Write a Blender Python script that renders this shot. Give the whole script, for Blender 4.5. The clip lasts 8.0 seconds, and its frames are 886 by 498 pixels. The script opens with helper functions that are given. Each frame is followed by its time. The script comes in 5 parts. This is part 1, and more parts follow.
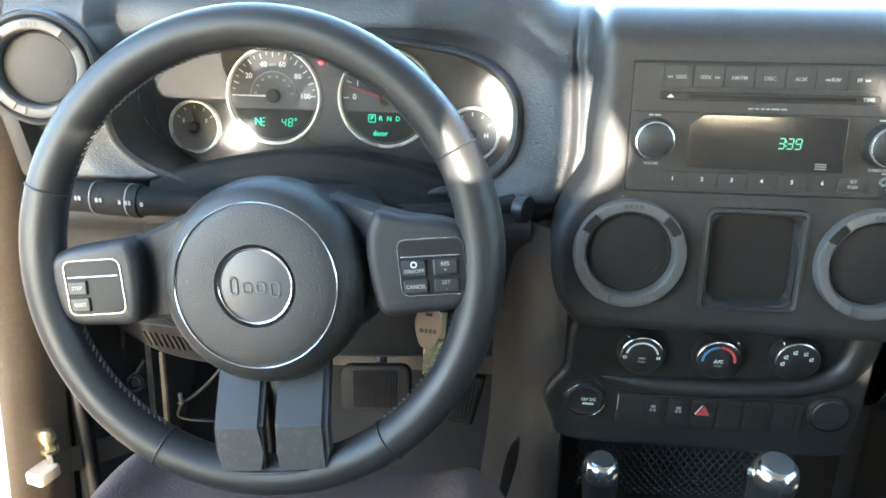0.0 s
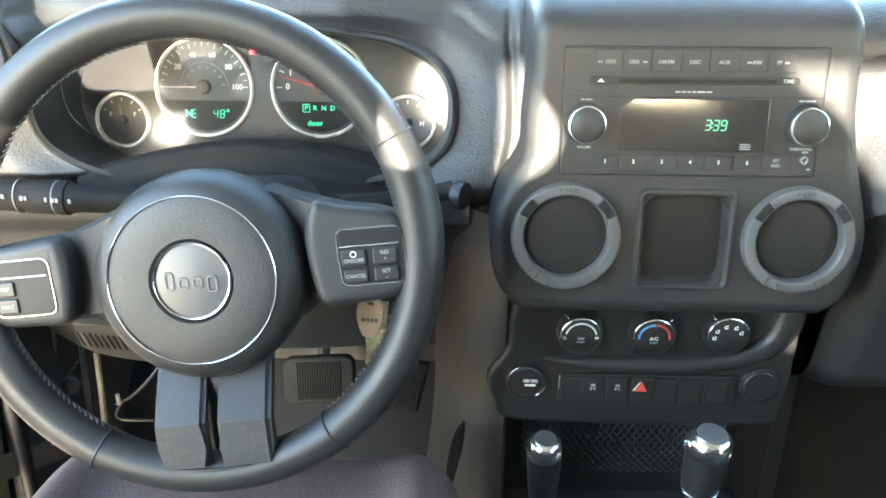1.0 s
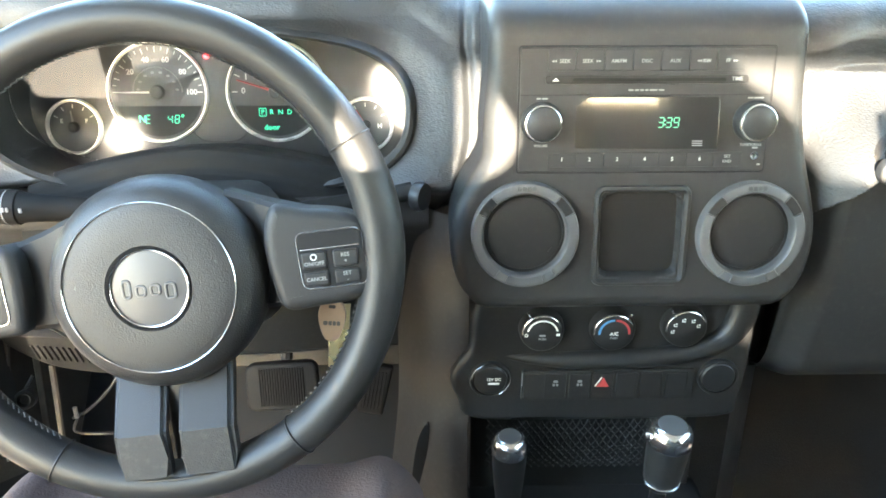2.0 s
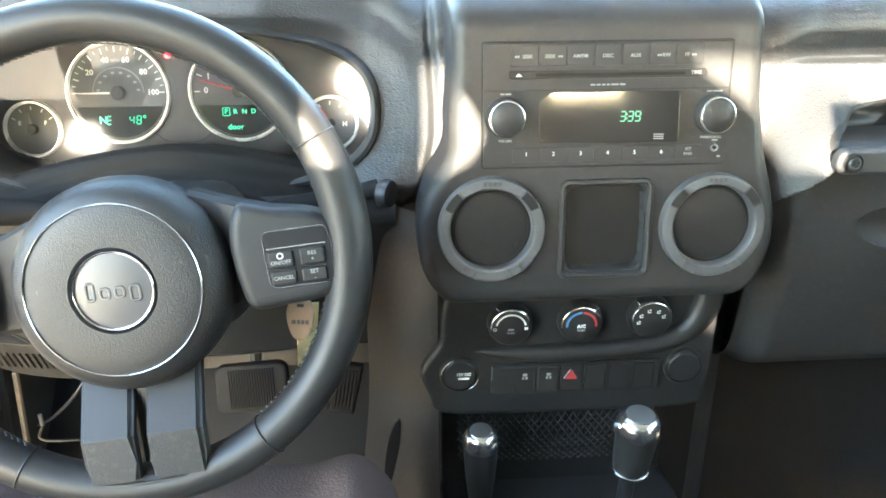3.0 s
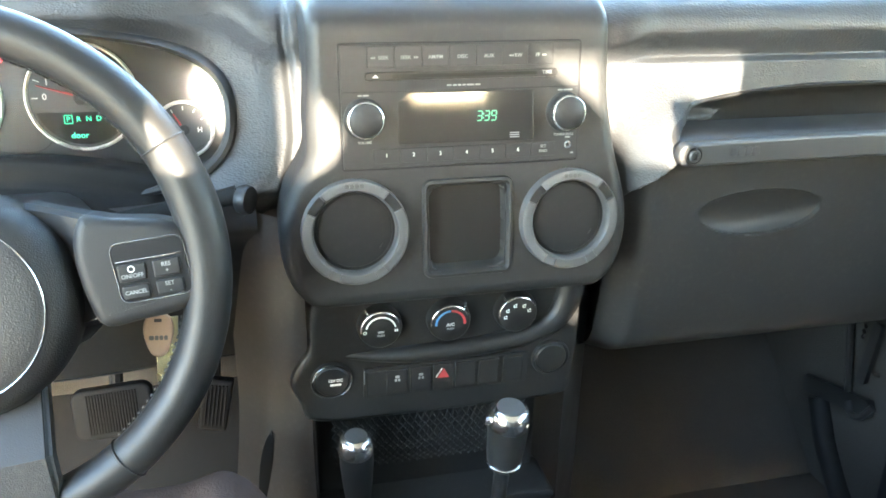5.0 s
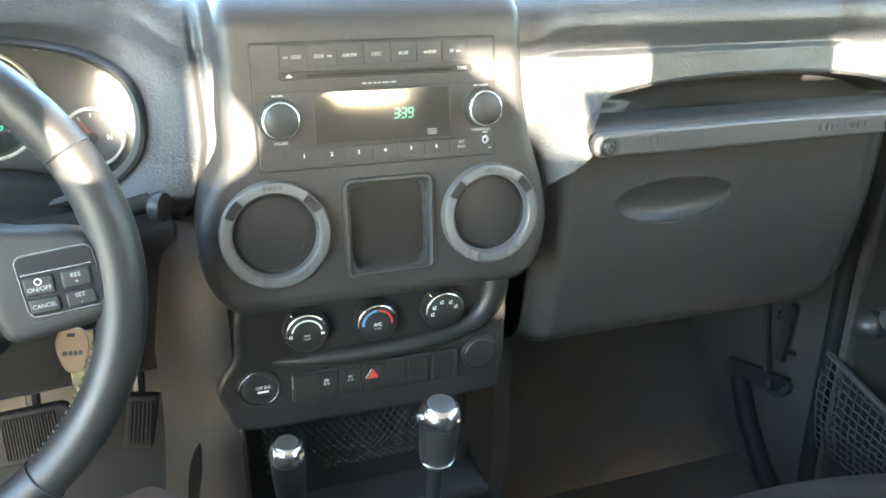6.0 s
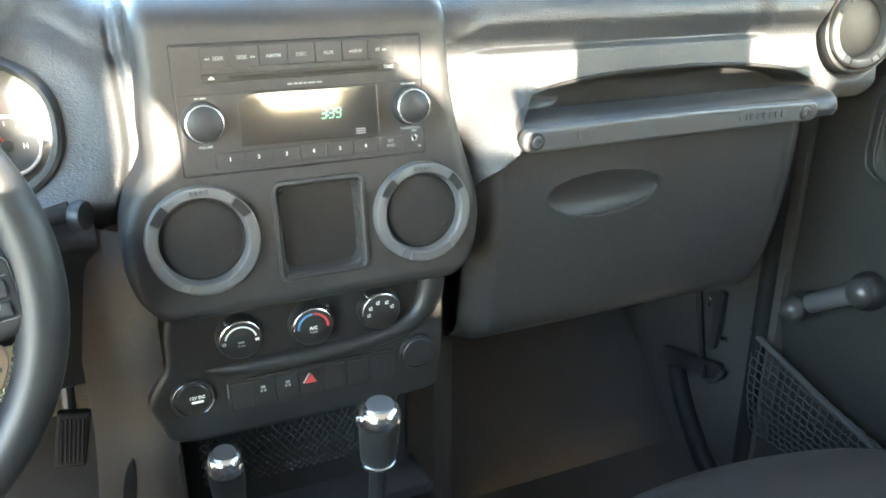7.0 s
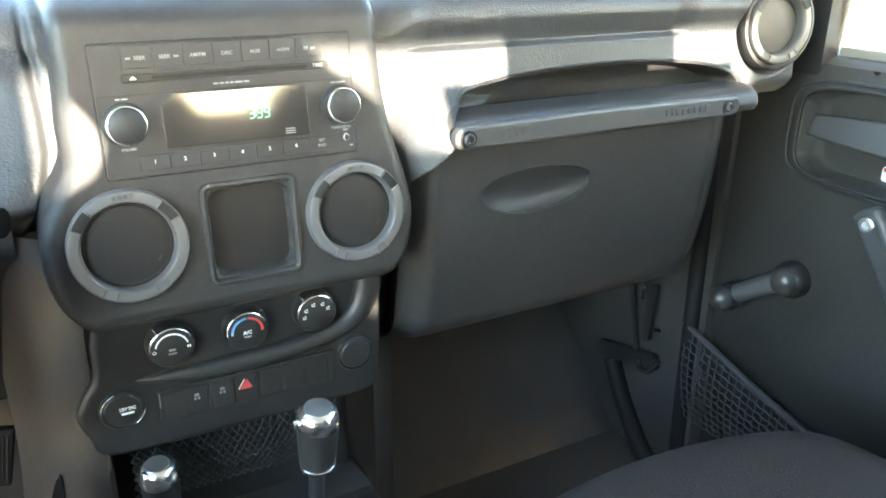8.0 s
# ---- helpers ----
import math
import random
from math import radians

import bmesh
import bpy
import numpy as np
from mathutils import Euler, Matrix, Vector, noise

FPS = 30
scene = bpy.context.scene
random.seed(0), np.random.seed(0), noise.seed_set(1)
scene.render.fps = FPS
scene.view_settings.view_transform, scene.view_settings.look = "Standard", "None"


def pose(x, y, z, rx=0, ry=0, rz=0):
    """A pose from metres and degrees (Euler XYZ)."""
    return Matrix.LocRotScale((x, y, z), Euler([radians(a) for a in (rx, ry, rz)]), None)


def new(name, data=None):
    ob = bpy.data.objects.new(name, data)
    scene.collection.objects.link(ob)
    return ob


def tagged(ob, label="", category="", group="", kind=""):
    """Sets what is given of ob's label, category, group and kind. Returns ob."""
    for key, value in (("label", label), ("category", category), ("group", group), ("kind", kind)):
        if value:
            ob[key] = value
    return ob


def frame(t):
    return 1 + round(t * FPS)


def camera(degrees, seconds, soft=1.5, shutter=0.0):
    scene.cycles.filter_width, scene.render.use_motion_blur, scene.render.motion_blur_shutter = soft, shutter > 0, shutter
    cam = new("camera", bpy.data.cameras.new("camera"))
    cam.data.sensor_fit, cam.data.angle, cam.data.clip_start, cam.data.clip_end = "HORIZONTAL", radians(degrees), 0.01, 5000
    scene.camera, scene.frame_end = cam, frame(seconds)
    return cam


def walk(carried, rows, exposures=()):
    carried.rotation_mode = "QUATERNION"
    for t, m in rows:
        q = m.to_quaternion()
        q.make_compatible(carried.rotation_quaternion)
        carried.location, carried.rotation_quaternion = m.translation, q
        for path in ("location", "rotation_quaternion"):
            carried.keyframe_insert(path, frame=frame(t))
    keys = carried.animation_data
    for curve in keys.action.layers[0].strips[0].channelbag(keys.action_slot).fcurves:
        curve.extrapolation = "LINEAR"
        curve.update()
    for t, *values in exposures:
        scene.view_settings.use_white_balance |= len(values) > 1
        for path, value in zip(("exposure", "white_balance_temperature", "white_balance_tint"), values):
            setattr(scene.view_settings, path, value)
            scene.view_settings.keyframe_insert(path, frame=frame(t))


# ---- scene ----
cam = camera(59.2, 8.0, soft=1.7)
PATH = [
    (0, -0.1825, 0.0000, 1.0500, 67.89, -0.16, 6.54),
    (0.5, -0.1817, -0.0004, 1.0505, 66.83, -0.11, 4.12),
    (1, -0.1811, -0.0023, 1.0502, 67.06, -0.15, 1.83),
    (1.5, -0.1806, -0.0035, 1.0498, 67.21, 0.18, 0.57),
    (2, -0.1804, -0.0050, 1.0489, 67.31, 0.01, -1.31),
    (3.5, -0.1768, -0.0087, 1.0479, 67.13, 0.21, -5.44),
    (4, -0.1744, -0.0084, 1.0470, 67.34, -0.11, -7.90),
    (4.5, -0.1706, -0.0084, 1.0454, 67.53, -0.47, -10.19),
    (5, -0.1694, -0.0079, 1.0444, 67.63, -0.85, -13.25),
    (6.5, -0.1578, -0.0127, 1.0369, 68.08, -0.08, -21.26),
    (7, -0.1553, -0.0132, 1.0362, 68.11, -0.07, -23.58),
    (7.5, -0.1536, -0.0140, 1.0358, 68.12, -0.13, -25.68),
    (8, -0.1512, -0.0132, 1.0335, 68.18, -0.36, -28.28),
]
walk(cam, [(r[0], pose(*r[1:])) for r in PATH], exposures=[(0, 5.30, 5830, 7), (0.5, 5.56, 5980, 7), (1, 5.73, 6130, 7), (2, 5.84, 6330, 7), (3.5, 5.84, 6330, 7), (5, 5.98, 6280, 7), (6.5, 6.08, 6280, 7), (7, 5.98, 6230, 7), (8, 6.08, 6230, 7)])

# ---- light: low winter sun straight behind the car, open sky through the glass ----
SUN_ELEV, SUN_AZ = 10.9, -2.3
world = bpy.data.worlds.new("sky")
scene.world = world
world.use_nodes = True
wn = world.node_tree
sky = wn.nodes.new("ShaderNodeTexSky")
sky.sky_type, sky.sun_disc = "NISHITA", False
sky.sun_elevation, sky.sun_rotation = radians(SUN_ELEV), radians(180 + SUN_AZ)
wn.links.new(sky.outputs[0], wn.nodes["Background"].inputs[0])
wn.nodes["Background"].inputs[1].default_value = 0.15
sun = new("sun", bpy.data.lights.new("sun", "SUN"))
sun.data.energy, sun.data.angle, sun.data.color = 1.4, radians(0.5), (1.0, 0.84, 0.65)
sun.matrix_world = pose(0, 0, 5, 90 - SUN_ELEV, 0, SUN_AZ)

# ---- materials ----
def material(name, color, rough=0.5, metal=0.0, grain=0.0, scale=400.0, spread=0.25, leather=False, coat=0.0, stretch=(1, 1, 1), dust=0.0, spec=0.5, depth=0.0006):
    """A surface with colour drift, fine relief and uneven gloss; scale is cells a metre."""
    mat = bpy.data.materials.new(name)
    mat.use_nodes = True
    nt = mat.node_tree
    n, l = nt.nodes, nt.links
    bsdf = n["Principled BSDF"]
    co = n.new("ShaderNodeTexCoord")
    mp = n.new("ShaderNodeMapping")
    mp.inputs["Scale"].default_value = stretch
    l.new(co.outputs["Object"], mp.inputs[0])
    big = n.new("ShaderNodeTexNoise")
    big.inputs["Scale"].default_value, big.inputs["Detail"].default_value = 9.0, 5.0
    l.new(mp.outputs[0], big.inputs["Vector"])
    fine = n.new("ShaderNodeTexNoise")
    fine.inputs["Scale"].default_value, fine.inputs["Detail"].default_value = scale, 3.0
    l.new(mp.outputs[0], fine.inputs["Vector"])
    add = n.new("ShaderNodeMath")
    add.operation = "MULTIPLY_ADD"
    l.new(fine.outputs[0], add.inputs[0])
    add.inputs[1].default_value = 0.6
    l.new(big.outputs[0], add.inputs[2])
    ramp = n.new("ShaderNodeMapRange")
    ramp.inputs[1].default_value, ramp.inputs[2].default_value = 0.4, 1.2
    ramp.inputs[3].default_value, ramp.inputs[4].default_value = 1 - spread, 1 + spread
    l.new(add.outputs[0], ramp.inputs[0])
    mul = n.new("ShaderNodeVectorMath")
    mul.operation = "SCALE"
    mul.inputs[0].default_value = color
    l.new(ramp.outputs[0], mul.inputs["Scale"])
    out = mul.outputs[0]
    if dust:
        speck = n.new("ShaderNodeTexNoise")
        speck.inputs["Scale"].default_value, speck.inputs["Detail"].default_value = 170.0, 8.0
        l.new(co.outputs["Object"], speck.inputs["Vector"])
        sr = n.new("ShaderNodeMapRange")
        sr.inputs[1].default_value, sr.inputs[2].default_value, sr.inputs[4].default_value = 0.52, 0.85, dust
        l.new(speck.outputs[0], sr.inputs[0])
        mix = n.new("ShaderNodeMix")
        mix.data_type = "RGBA"
        l.new(sr.outputs[0], mix.inputs[0])
        l.new(out, mix.inputs[6])
        mix.inputs[7].default_value = (0.30, 0.27, 0.23, 1)
        out = mix.outputs[2]
    l.new(out, bsdf.inputs["Base Color"])
    rr = n.new("ShaderNodeMapRange")
    rr.inputs[1].default_value, rr.inputs[2].default_value = 0.3, 0.7
    rr.inputs[3].default_value, rr.inputs[4].default_value = max(0.02, rough * 0.85), min(1.0, rough * 1.15)
    l.new(big.outputs[0], rr.inputs[0])
    l.new(rr.outputs[0], bsdf.inputs["Roughness"])
    bsdf.inputs["Metallic"].default_value = metal
    bsdf.inputs["Coat Weight"].default_value = coat
    bsdf.inputs["Specular IOR Level"].default_value = spec
    if grain:
        bump = n.new("ShaderNodeBump")
        bump.inputs["Strength"].default_value, bump.inputs["Distance"].default_value = grain, depth
        if leather:
            cells = n.new("ShaderNodeTexVoronoi")
            cells.feature = "SMOOTH_F1"
            cells.inputs["Scale"].default_value = scale
            l.new(mp.outputs[0], cells.inputs["Vector"])
            l.new(cells.outputs["Distance"], bump.inputs["Height"])
        else:
            l.new(fine.outputs[0], bump.inputs["Height"])
        l.new(bump.outputs[0], bsdf.inputs["Normal"])
    return mat


def glowing(name, color, strength):
    mat = bpy.data.materials.new(name)
    mat.use_nodes = True
    b = mat.node_tree.nodes["Principled BSDF"]
    b.inputs["Base Color"].default_value = (*color, 1)
    b.inputs["Emission Color"].default_value = (*color, 1)
    b.inputs["Emission Strength"].default_value = strength
    return mat


def glass(name, tint=(1, 1, 1), rough=0.0):
    mat = bpy.data.materials.new(name)
    mat.use_nodes = True
    b = mat.node_tree.nodes["Principled BSDF"]
    b.inputs["Base Color"].default_value = (*tint, 1)
    b.inputs["Transmission Weight"].default_value = 1.0
    b.inputs["Roughness"].default_value = rough
    b.inputs["IOR"].default_value = 1.45
    return mat


PAD = material("grained_dash_plastic", (0.034, 0.0362, 0.0385), 0.47, grain=0.9, depth=0.00045, scale=470, leather=True, spread=0.08, dust=0.02, stretch=(1, 1, 1.7), spec=0.42)
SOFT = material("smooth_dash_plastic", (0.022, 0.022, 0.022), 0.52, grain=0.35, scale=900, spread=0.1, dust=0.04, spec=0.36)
BEZEL = material("satin_bezel_plastic", (0.020, 0.020, 0.020), 0.50, grain=0.25, scale=1100, spread=0.12, dust=0.03, spec=0.34)
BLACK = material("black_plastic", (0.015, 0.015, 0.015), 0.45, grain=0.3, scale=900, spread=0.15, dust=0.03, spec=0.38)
SATIN = material("satin_grey_trim", (0.052, 0.052, 0.052), 0.46, metal=0.15, grain=0.12, scale=1500, spread=0.1)
RINGGREY = material("vent_ring_grey", (0.078, 0.078, 0.079), 0.48, metal=0.15, grain=0.12, scale=1500, spread=0.1)
BADGE = material("dark_badge_metal", (0.055, 0.055, 0.057), 0.42, metal=0.2, grain=0.15, scale=1500, spread=0.1)
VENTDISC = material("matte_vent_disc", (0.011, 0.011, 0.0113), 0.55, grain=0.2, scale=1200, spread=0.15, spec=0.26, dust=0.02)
# FLANK is lightened and browned to stand in for warm bounce light
FLANK = material("bounce_lit_plastic", (0.040, 0.034, 0.029), 0.5, grain=0.35, scale=900, spread=0.2, dust=0.08, spec=0.36)
DOORGREY = material("moulded_door_plastic", (0.025, 0.0238, 0.0212), 0.6, grain=0.4, scale=800, spread=0.15, dust=0.05, spec=0.3)
COWLBLACK = material("dull_cowl_plastic", (0.011, 0.0105, 0.010), 0.75, grain=0.4, scale=900, spread=0.15, spec=0.15)
MATGLOSS = material("shiny_rubber_mat", (0.013, 0.0127, 0.0122), 0.36, spread=0.2, spec=0.3)
GLAZED = material("shiny_knob_plastic", (0.040, 0.038, 0.036), 0.34, spread=0.1)
CHROME = material("chrome", (0.86, 0.86, 0.86), 0.21, metal=1.0, spread=0.04)
SILVER = material("silver_painted_ring", (0.78, 0.78, 0.76), 0.30, metal=0.4, spread=0.05)
KNOBRING = material("dull_bright_ring", (0.60, 0.59, 0.57), 0.22, metal=0.8, spread=0.05)
WINBLACK = material("dull_display_black", (0.012, 0.012, 0.013), 0.5, spread=0.1, spec=0.2)
BRIGHT = material("bright_trim", (0.55, 0.55, 0.56), 0.25, metal=0.8, spread=0.05)
LEATHER = material("black_leather", (0.018, 0.018, 0.018), 0.46, spec=0.38, grain=0.16, scale=1300, leather=True, spread=0.15)
AIRBAG = material("grained_airbag_cover", (0.0150, 0.0148, 0.0148), 0.48, grain=0.7, scale=1050, leather=True, spread=0.14, spec=0.42, depth=0.0004)
SPOKEGRAIN = material("grained_spoke_plastic", (0.019, 0.019, 0.019), 0.6, grain=0.9, scale=900, spread=0.5, depth=0.0006, dust=0.10)
SPOKE = material("spoke_plastic", (0.018, 0.018, 0.0185), 0.5, grain=0.3, scale=1000, spread=0.12, spec=0.34)
THREAD = material("grey_thread", (0.06, 0.06, 0.058), 0.7, grain=0.3, scale=1200)
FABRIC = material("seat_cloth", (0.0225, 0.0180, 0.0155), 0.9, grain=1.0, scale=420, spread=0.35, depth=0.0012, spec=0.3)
CLOTH = material("lit_mauve_seat_cloth", (0.076, 0.053, 0.048), 0.9, grain=1.0, scale=420, spread=0.3, depth=0.001, spec=0.3)
CARPET = material("carpet", (0.050, 0.046, 0.041), 0.95, grain=1.0, scale=500, spread=0.4, dust=0.02)
RUBBER = material("ribbed_rubber", (0.014, 0.014, 0.0145), 0.7, grain=0.4, scale=700, spec=0.2)
STRAPPED = material("dusty_dull_steel", (0.13, 0.115, 0.10), 0.55, metal=0.2, grain=0.3, scale=300, spread=0.3, dust=0.2)
CLUSTERGREY = material("cluster_grey", (0.050, 0.049, 0.048), 0.5, grain=0.2, scale=900, spread=0.1)
DIALFACE = material("gauge_face", (0.058, 0.059, 0.061), 0.5, spread=0.1)
GLOSS = material("gloss_black", (0.02, 0.019, 0.018), 0.07, spread=0.1)
INK = material("white_print", (0.72, 0.72, 0.70), 0.5, spread=0.05)
GREYINK = material("grey_print", (0.24, 0.24, 0.24), 0.5, spread=0.05)
EMBOSS = material("embossed_mark", (0.04, 0.04, 0.04), 0.4, spread=0.1)
RED = material("red_print", (0.40, 0.045, 0.045), 0.45, spread=0.1)
BLUE = material("blue_print", (0.07, 0.2, 0.4), 0.45, spread=0.1)
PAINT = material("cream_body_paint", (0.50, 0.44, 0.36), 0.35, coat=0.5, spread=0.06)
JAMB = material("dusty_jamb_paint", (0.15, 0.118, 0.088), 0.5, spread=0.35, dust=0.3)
STEEL = material("worn_steel", (0.4, 0.38, 0.35), 0.35, metal=0.9, spread=0.25)
BRASS = material("brass_key", (0.62, 0.52, 0.3), 0.3, metal=0.85, spread=0.1)
KEYGREY = material("key_head_plastic", (0.21, 0.145, 0.10), 0.5, spread=0.1)
WIRE = material("wire_sheath", (0.018, 0.018, 0.02), 0.5)
NETTING = material("net_cord", (0.010, 0.010, 0.0095), 0.8, grain=0.5, scale=900)
NETGREY = material("grey_net_cord", (0.055, 0.055, 0.054), 0.8, grain=0.5, scale=900)
ROOF = material("roof_lining", (0.36, 0.36, 0.35), 0.9, grain=0.5, scale=500)
ASPHALT = material("pale_concrete", (0.43, 0.31, 0.20), 0.9, grain=1.0, scale=60, spread=0.35)
GREEN = glowing("green_segment", (0.06, 0.80, 0.40), 0.040)
DIMGREEN = glowing("dim_green_segment", (0.16, 0.62, 0.34), 0.018)
REDLAMP = glowing("red_telltale", (0.9, 0.05, 0.06), 0.2)
CLEAR = glass("clear_lens")
PRIVACY = glass("light_privacy_glass", (0.55, 0.57, 0.56))
# tints chosen to cut sky light from the passenger side and rear
SIDEGLASS = glass("tinted_side_glass", (0.48, 0.50, 0.49))
REARGLASS = glass("tinted_rear_glass", (0.42, 0.43, 0.42))
WINDOW = glass("window_glass", (0.93, 0.96, 0.95))

# ---- mesh helpers ----
def put(bm, pts, m):
    return [bm.verts.new(m @ Vector(p)) for p in pts]


def loft(bm, rings, closed=True, cap0=False, cap1=False):
    """Skins rings of vertices one to the next."""
    for a, b in zip(rings, rings[1:]):
        k = len(a)
        for i in range(k if closed else k - 1):
            j = (i + 1) % k
            bm.faces.new((a[i], a[j], b[j], b[i]))
    if cap0:
        bm.faces.new(list(reversed(rings[0])))
    if cap1:
        bm.faces.new(rings[-1])


def inset(outline, d):
    """The outline (counter-clockwise) moved inwards by d."""
    n, out = len(outline), []
    for i in range(n):
        p, q, r = Vector(outline[i - 1]), Vector(outline[i]), Vector(outline[(i + 1) % n])
        a, b = (q - p), (r - q)
        na, nb = Vector((-a.y, a.x)), Vector((-b.y, b.x))
        if na.length > 1e-9:
            na.normalize()
        if nb.length > 1e-9:
            nb.normalize()
        s = na + nb
        s = s / max(s.length_squared / 2, 0.25) if s.length > 1e-6 else na
        out.append((q.x + s.x * d, q.y + s.y * d))
    # points that fell outside the true offset take their neighbour's place
    o, w = np.array(outline), np.array(out)
    e = np.roll(o, -1, 0) - o
    rel = w[:, None] - o[None]
    t = np.clip((rel * e).sum(2) / np.maximum((e * e).sum(1), 1e-12), 0, 1)
    near = np.sqrt(((rel - t[..., None] * e) ** 2).sum(2).min(1))
    good = [i for i in range(n) if near[i] > abs(d) * 0.93]
    if d > 0 and len(good) <= 2:
        lo, hi = o.min(0) + d, o.max(0) - d
        return [(min(max(x, lo[0]), hi[0]), min(max(y, lo[1]), hi[1])) for x, y in out]
    if d > 0 and len(good) < n:
        for i in range(n):
            if i not in good:
                j = min(good, key=lambda g: min((g - i) % n, (i - g) % n))
                out[i] = out[j]
    return out


def slab(bm, outline, h, m, bev=0.001, back=0.0, steps=3):
    """A plate of that outline from w = -back to w = h, with a rounded front edge."""
    if sum(p[0] * q[1] - q[0] * p[1] for p, q in zip(outline, list(outline[1:]) + [outline[0]])) < 0:
        outline = list(reversed(outline))
    rings = [put(bm, [(u, v, -back) for u, v in outline], m), put(bm, [(u, v, h - bev) for u, v in outline], m)]
    for k in range(1, steps + 1):
        a = k / steps * math.pi / 2
        o = inset(outline, bev * (1 - math.cos(a)))
        rings.append(put(bm, [(u, v, h - bev + bev * math.sin(a)) for u, v in o], m))
    # a support loop keeps the flat face flat
    rings.append(put(bm, [(u, v, h) for u, v in inset(outline, bev * 1.35)], m))
    loft(bm, rings, True, True, True)


def rrect(w, h, r, cx=0.0, cy=0.0, n=5):
    r = min(r, w / 2 - 1e-5, h / 2 - 1e-5)
    pts = []
    for k, (sx, sy) in enumerate(((1, 1), (-1, 1), (-1, -1), (1, -1))):
        for i in range(n + 1):
            a = (k + i / n) * math.pi / 2
            pts.append((cx + sx * (w / 2 - r) + r * math.cos(a), cy + sy * (h / 2 - r) + r * math.sin(a)))
    return pts


def circle(r, n=40, cx=0.0, cy=0.0):
    return [(cx + r * math.cos(2 * math.pi * i / n), cy + r * math.sin(2 * math.pi * i / n)) for i in range(n)]


def smooth_outline(pts, n=6):
    """A closed curve through the points."""
    out, k = [], len(pts)
    for i in range(k):
        p0, p1, p2, p3 = (Vector(pts[(i + j - 1) % k]) for j in range(4))
        for s in range(n):
            t = s / n
            q = 0.5 * ((2 * p1) + (p2 - p0) * t + (2 * p0 - 5 * p1 + 4 * p2 - p3) * t * t + (3 * p1 - p0 - 3 * p2 + p3) * t ** 3)
            out.append((q.x, q.y))
    return out


def smooth_pts(pts, n=5):
    """An open curve through points in space."""
    q = [Vector(p) for p in pts]
    q = [q[0] * 2 - q[1]] + q + [q[-1] * 2 - q[-2]]
    out = []
    for i in range(len(q) - 3):
        p0, p1, p2, p3 = q[i:i + 4]
        for s in range(n):
            t = s / n
            out.append(0.5 * ((2 * p1) + (p2 - p0) * t + (2 * p0 - 5 * p1 + 4 * p2 - p3) * t * t + (3 * p1 - p0 - 3 * p2 + p3) * t ** 3))
    return out + [q[-2]]


def lathe(bm, profile, m, n=40, cap0=True, cap1=True):
    """Turns (radius, w) pairs round the local w axis."""
    rings = [put(bm, [(r * math.cos(2 * math.pi * i / n), r * math.sin(2 * math.pi * i / n), w) for i in range(n)], m) for r, w in profile]
    loft(bm, rings, True, cap0, cap1)


def ringbar(bm, outline, width, h, m, w0=0.0):
    """A raised band of that width inside the outline."""
    a, b, c, d = outline, inset(outline, width * 0.3), inset(outline, width * 0.7), inset(outline, width)
    rings = [put(bm, [(u, v, w) for u, v in o], m) for o, w in ((a, w0), (b, w0 + h), (c, w0 + h), (d, w0))]
    loft(bm, rings + [rings[0]], True)


def tube(bm, pts, r, n=10, closed=False, m=Matrix()):
    pts = [m @ Vector(p) for p in pts]
    rings, k = [], len(pts)
    up = None
    for i in range(k):
        a = pts[(i + 1) % k] if closed or i + 1 < k else pts[i]
        b = pts[i - 1] if closed or i > 0 else pts[i]
        d = (a - b).normalized()
        if up is None:
            up = Vector((0, 0, 1)) if abs(d.z) < 0.9 else Vector((1, 0, 0))
        s = d.cross(up).normalized()
        up = s.cross(d)
        rr = r[i] if isinstance(r, (list, tuple)) else r
        rings.append([bm.verts.new(pts[i] + s * rr * math.cos(2 * math.pi * j / n) + up * rr * math.sin(2 * math.pi * j / n)) for j in range(n)])
    if closed:
        loft(bm, rings + [rings[0]], True)
    else:
        loft(bm, rings, True, True, True)


def sheet(bm, fn, us, vs):
    """A grid of fn(u, v)."""
    rows = [[bm.verts.new(fn(u, v)) for u in us] for v in vs]
    loft(bm, rows, False)


def box(bm, size, m, bev=0.003):
    """A block centred on m's origin with rounded edges."""
    w, h, d = size
    slab(bm, rrect(w, h, bev * 1.6, n=3), d / 2, m, bev, d / 2, 2)


def lin(a, b, n):
    return [a + (b - a) * i / n for i in range(n + 1)]


def ease(a, b, x):
    t = min(1.0, max(0.0, (x - a) / (b - a)))
    return t * t * (3 - 2 * t)


def finish(bm, name, mat, sharp=38):
    bmesh.ops.remove_doubles(bm, verts=bm.verts, dist=1e-6)
    bmesh.ops.recalc_face_normals(bm, faces=bm.faces)
    for f in bm.faces:
        f.smooth = True
    lim = radians(sharp)
    for e in bm.edges:
        if len(e.link_faces) == 2 and e.calc_face_angle(0) > lim:
            e.smooth = False
    me = bpy.data.meshes.new(name)
    bm.to_mesh(me)
    bm.free()
    me.materials.append(mat)
    return me


def part(name, bm, mat, parent, label="", sharp=38):
    ob = new(name, finish(bm, name, mat, sharp))
    ob.parent, ob.matrix_parent_inverse = parent, parent.matrix_basis.inverted()
    if label:
        tagged(ob, label)
    return ob


def thing(name, label, category, at=(0, 0, 0), group="", kind=""):
    ob = tagged(new(name), label, category, group, kind)
    ob.matrix_basis = Matrix.Translation(at)
    return ob


def solid(name, bm, mat, label, category, group="", kind="", sharp=38):
    return tagged(new(name, finish(bm, name, mat, sharp)), label, category, group, kind)


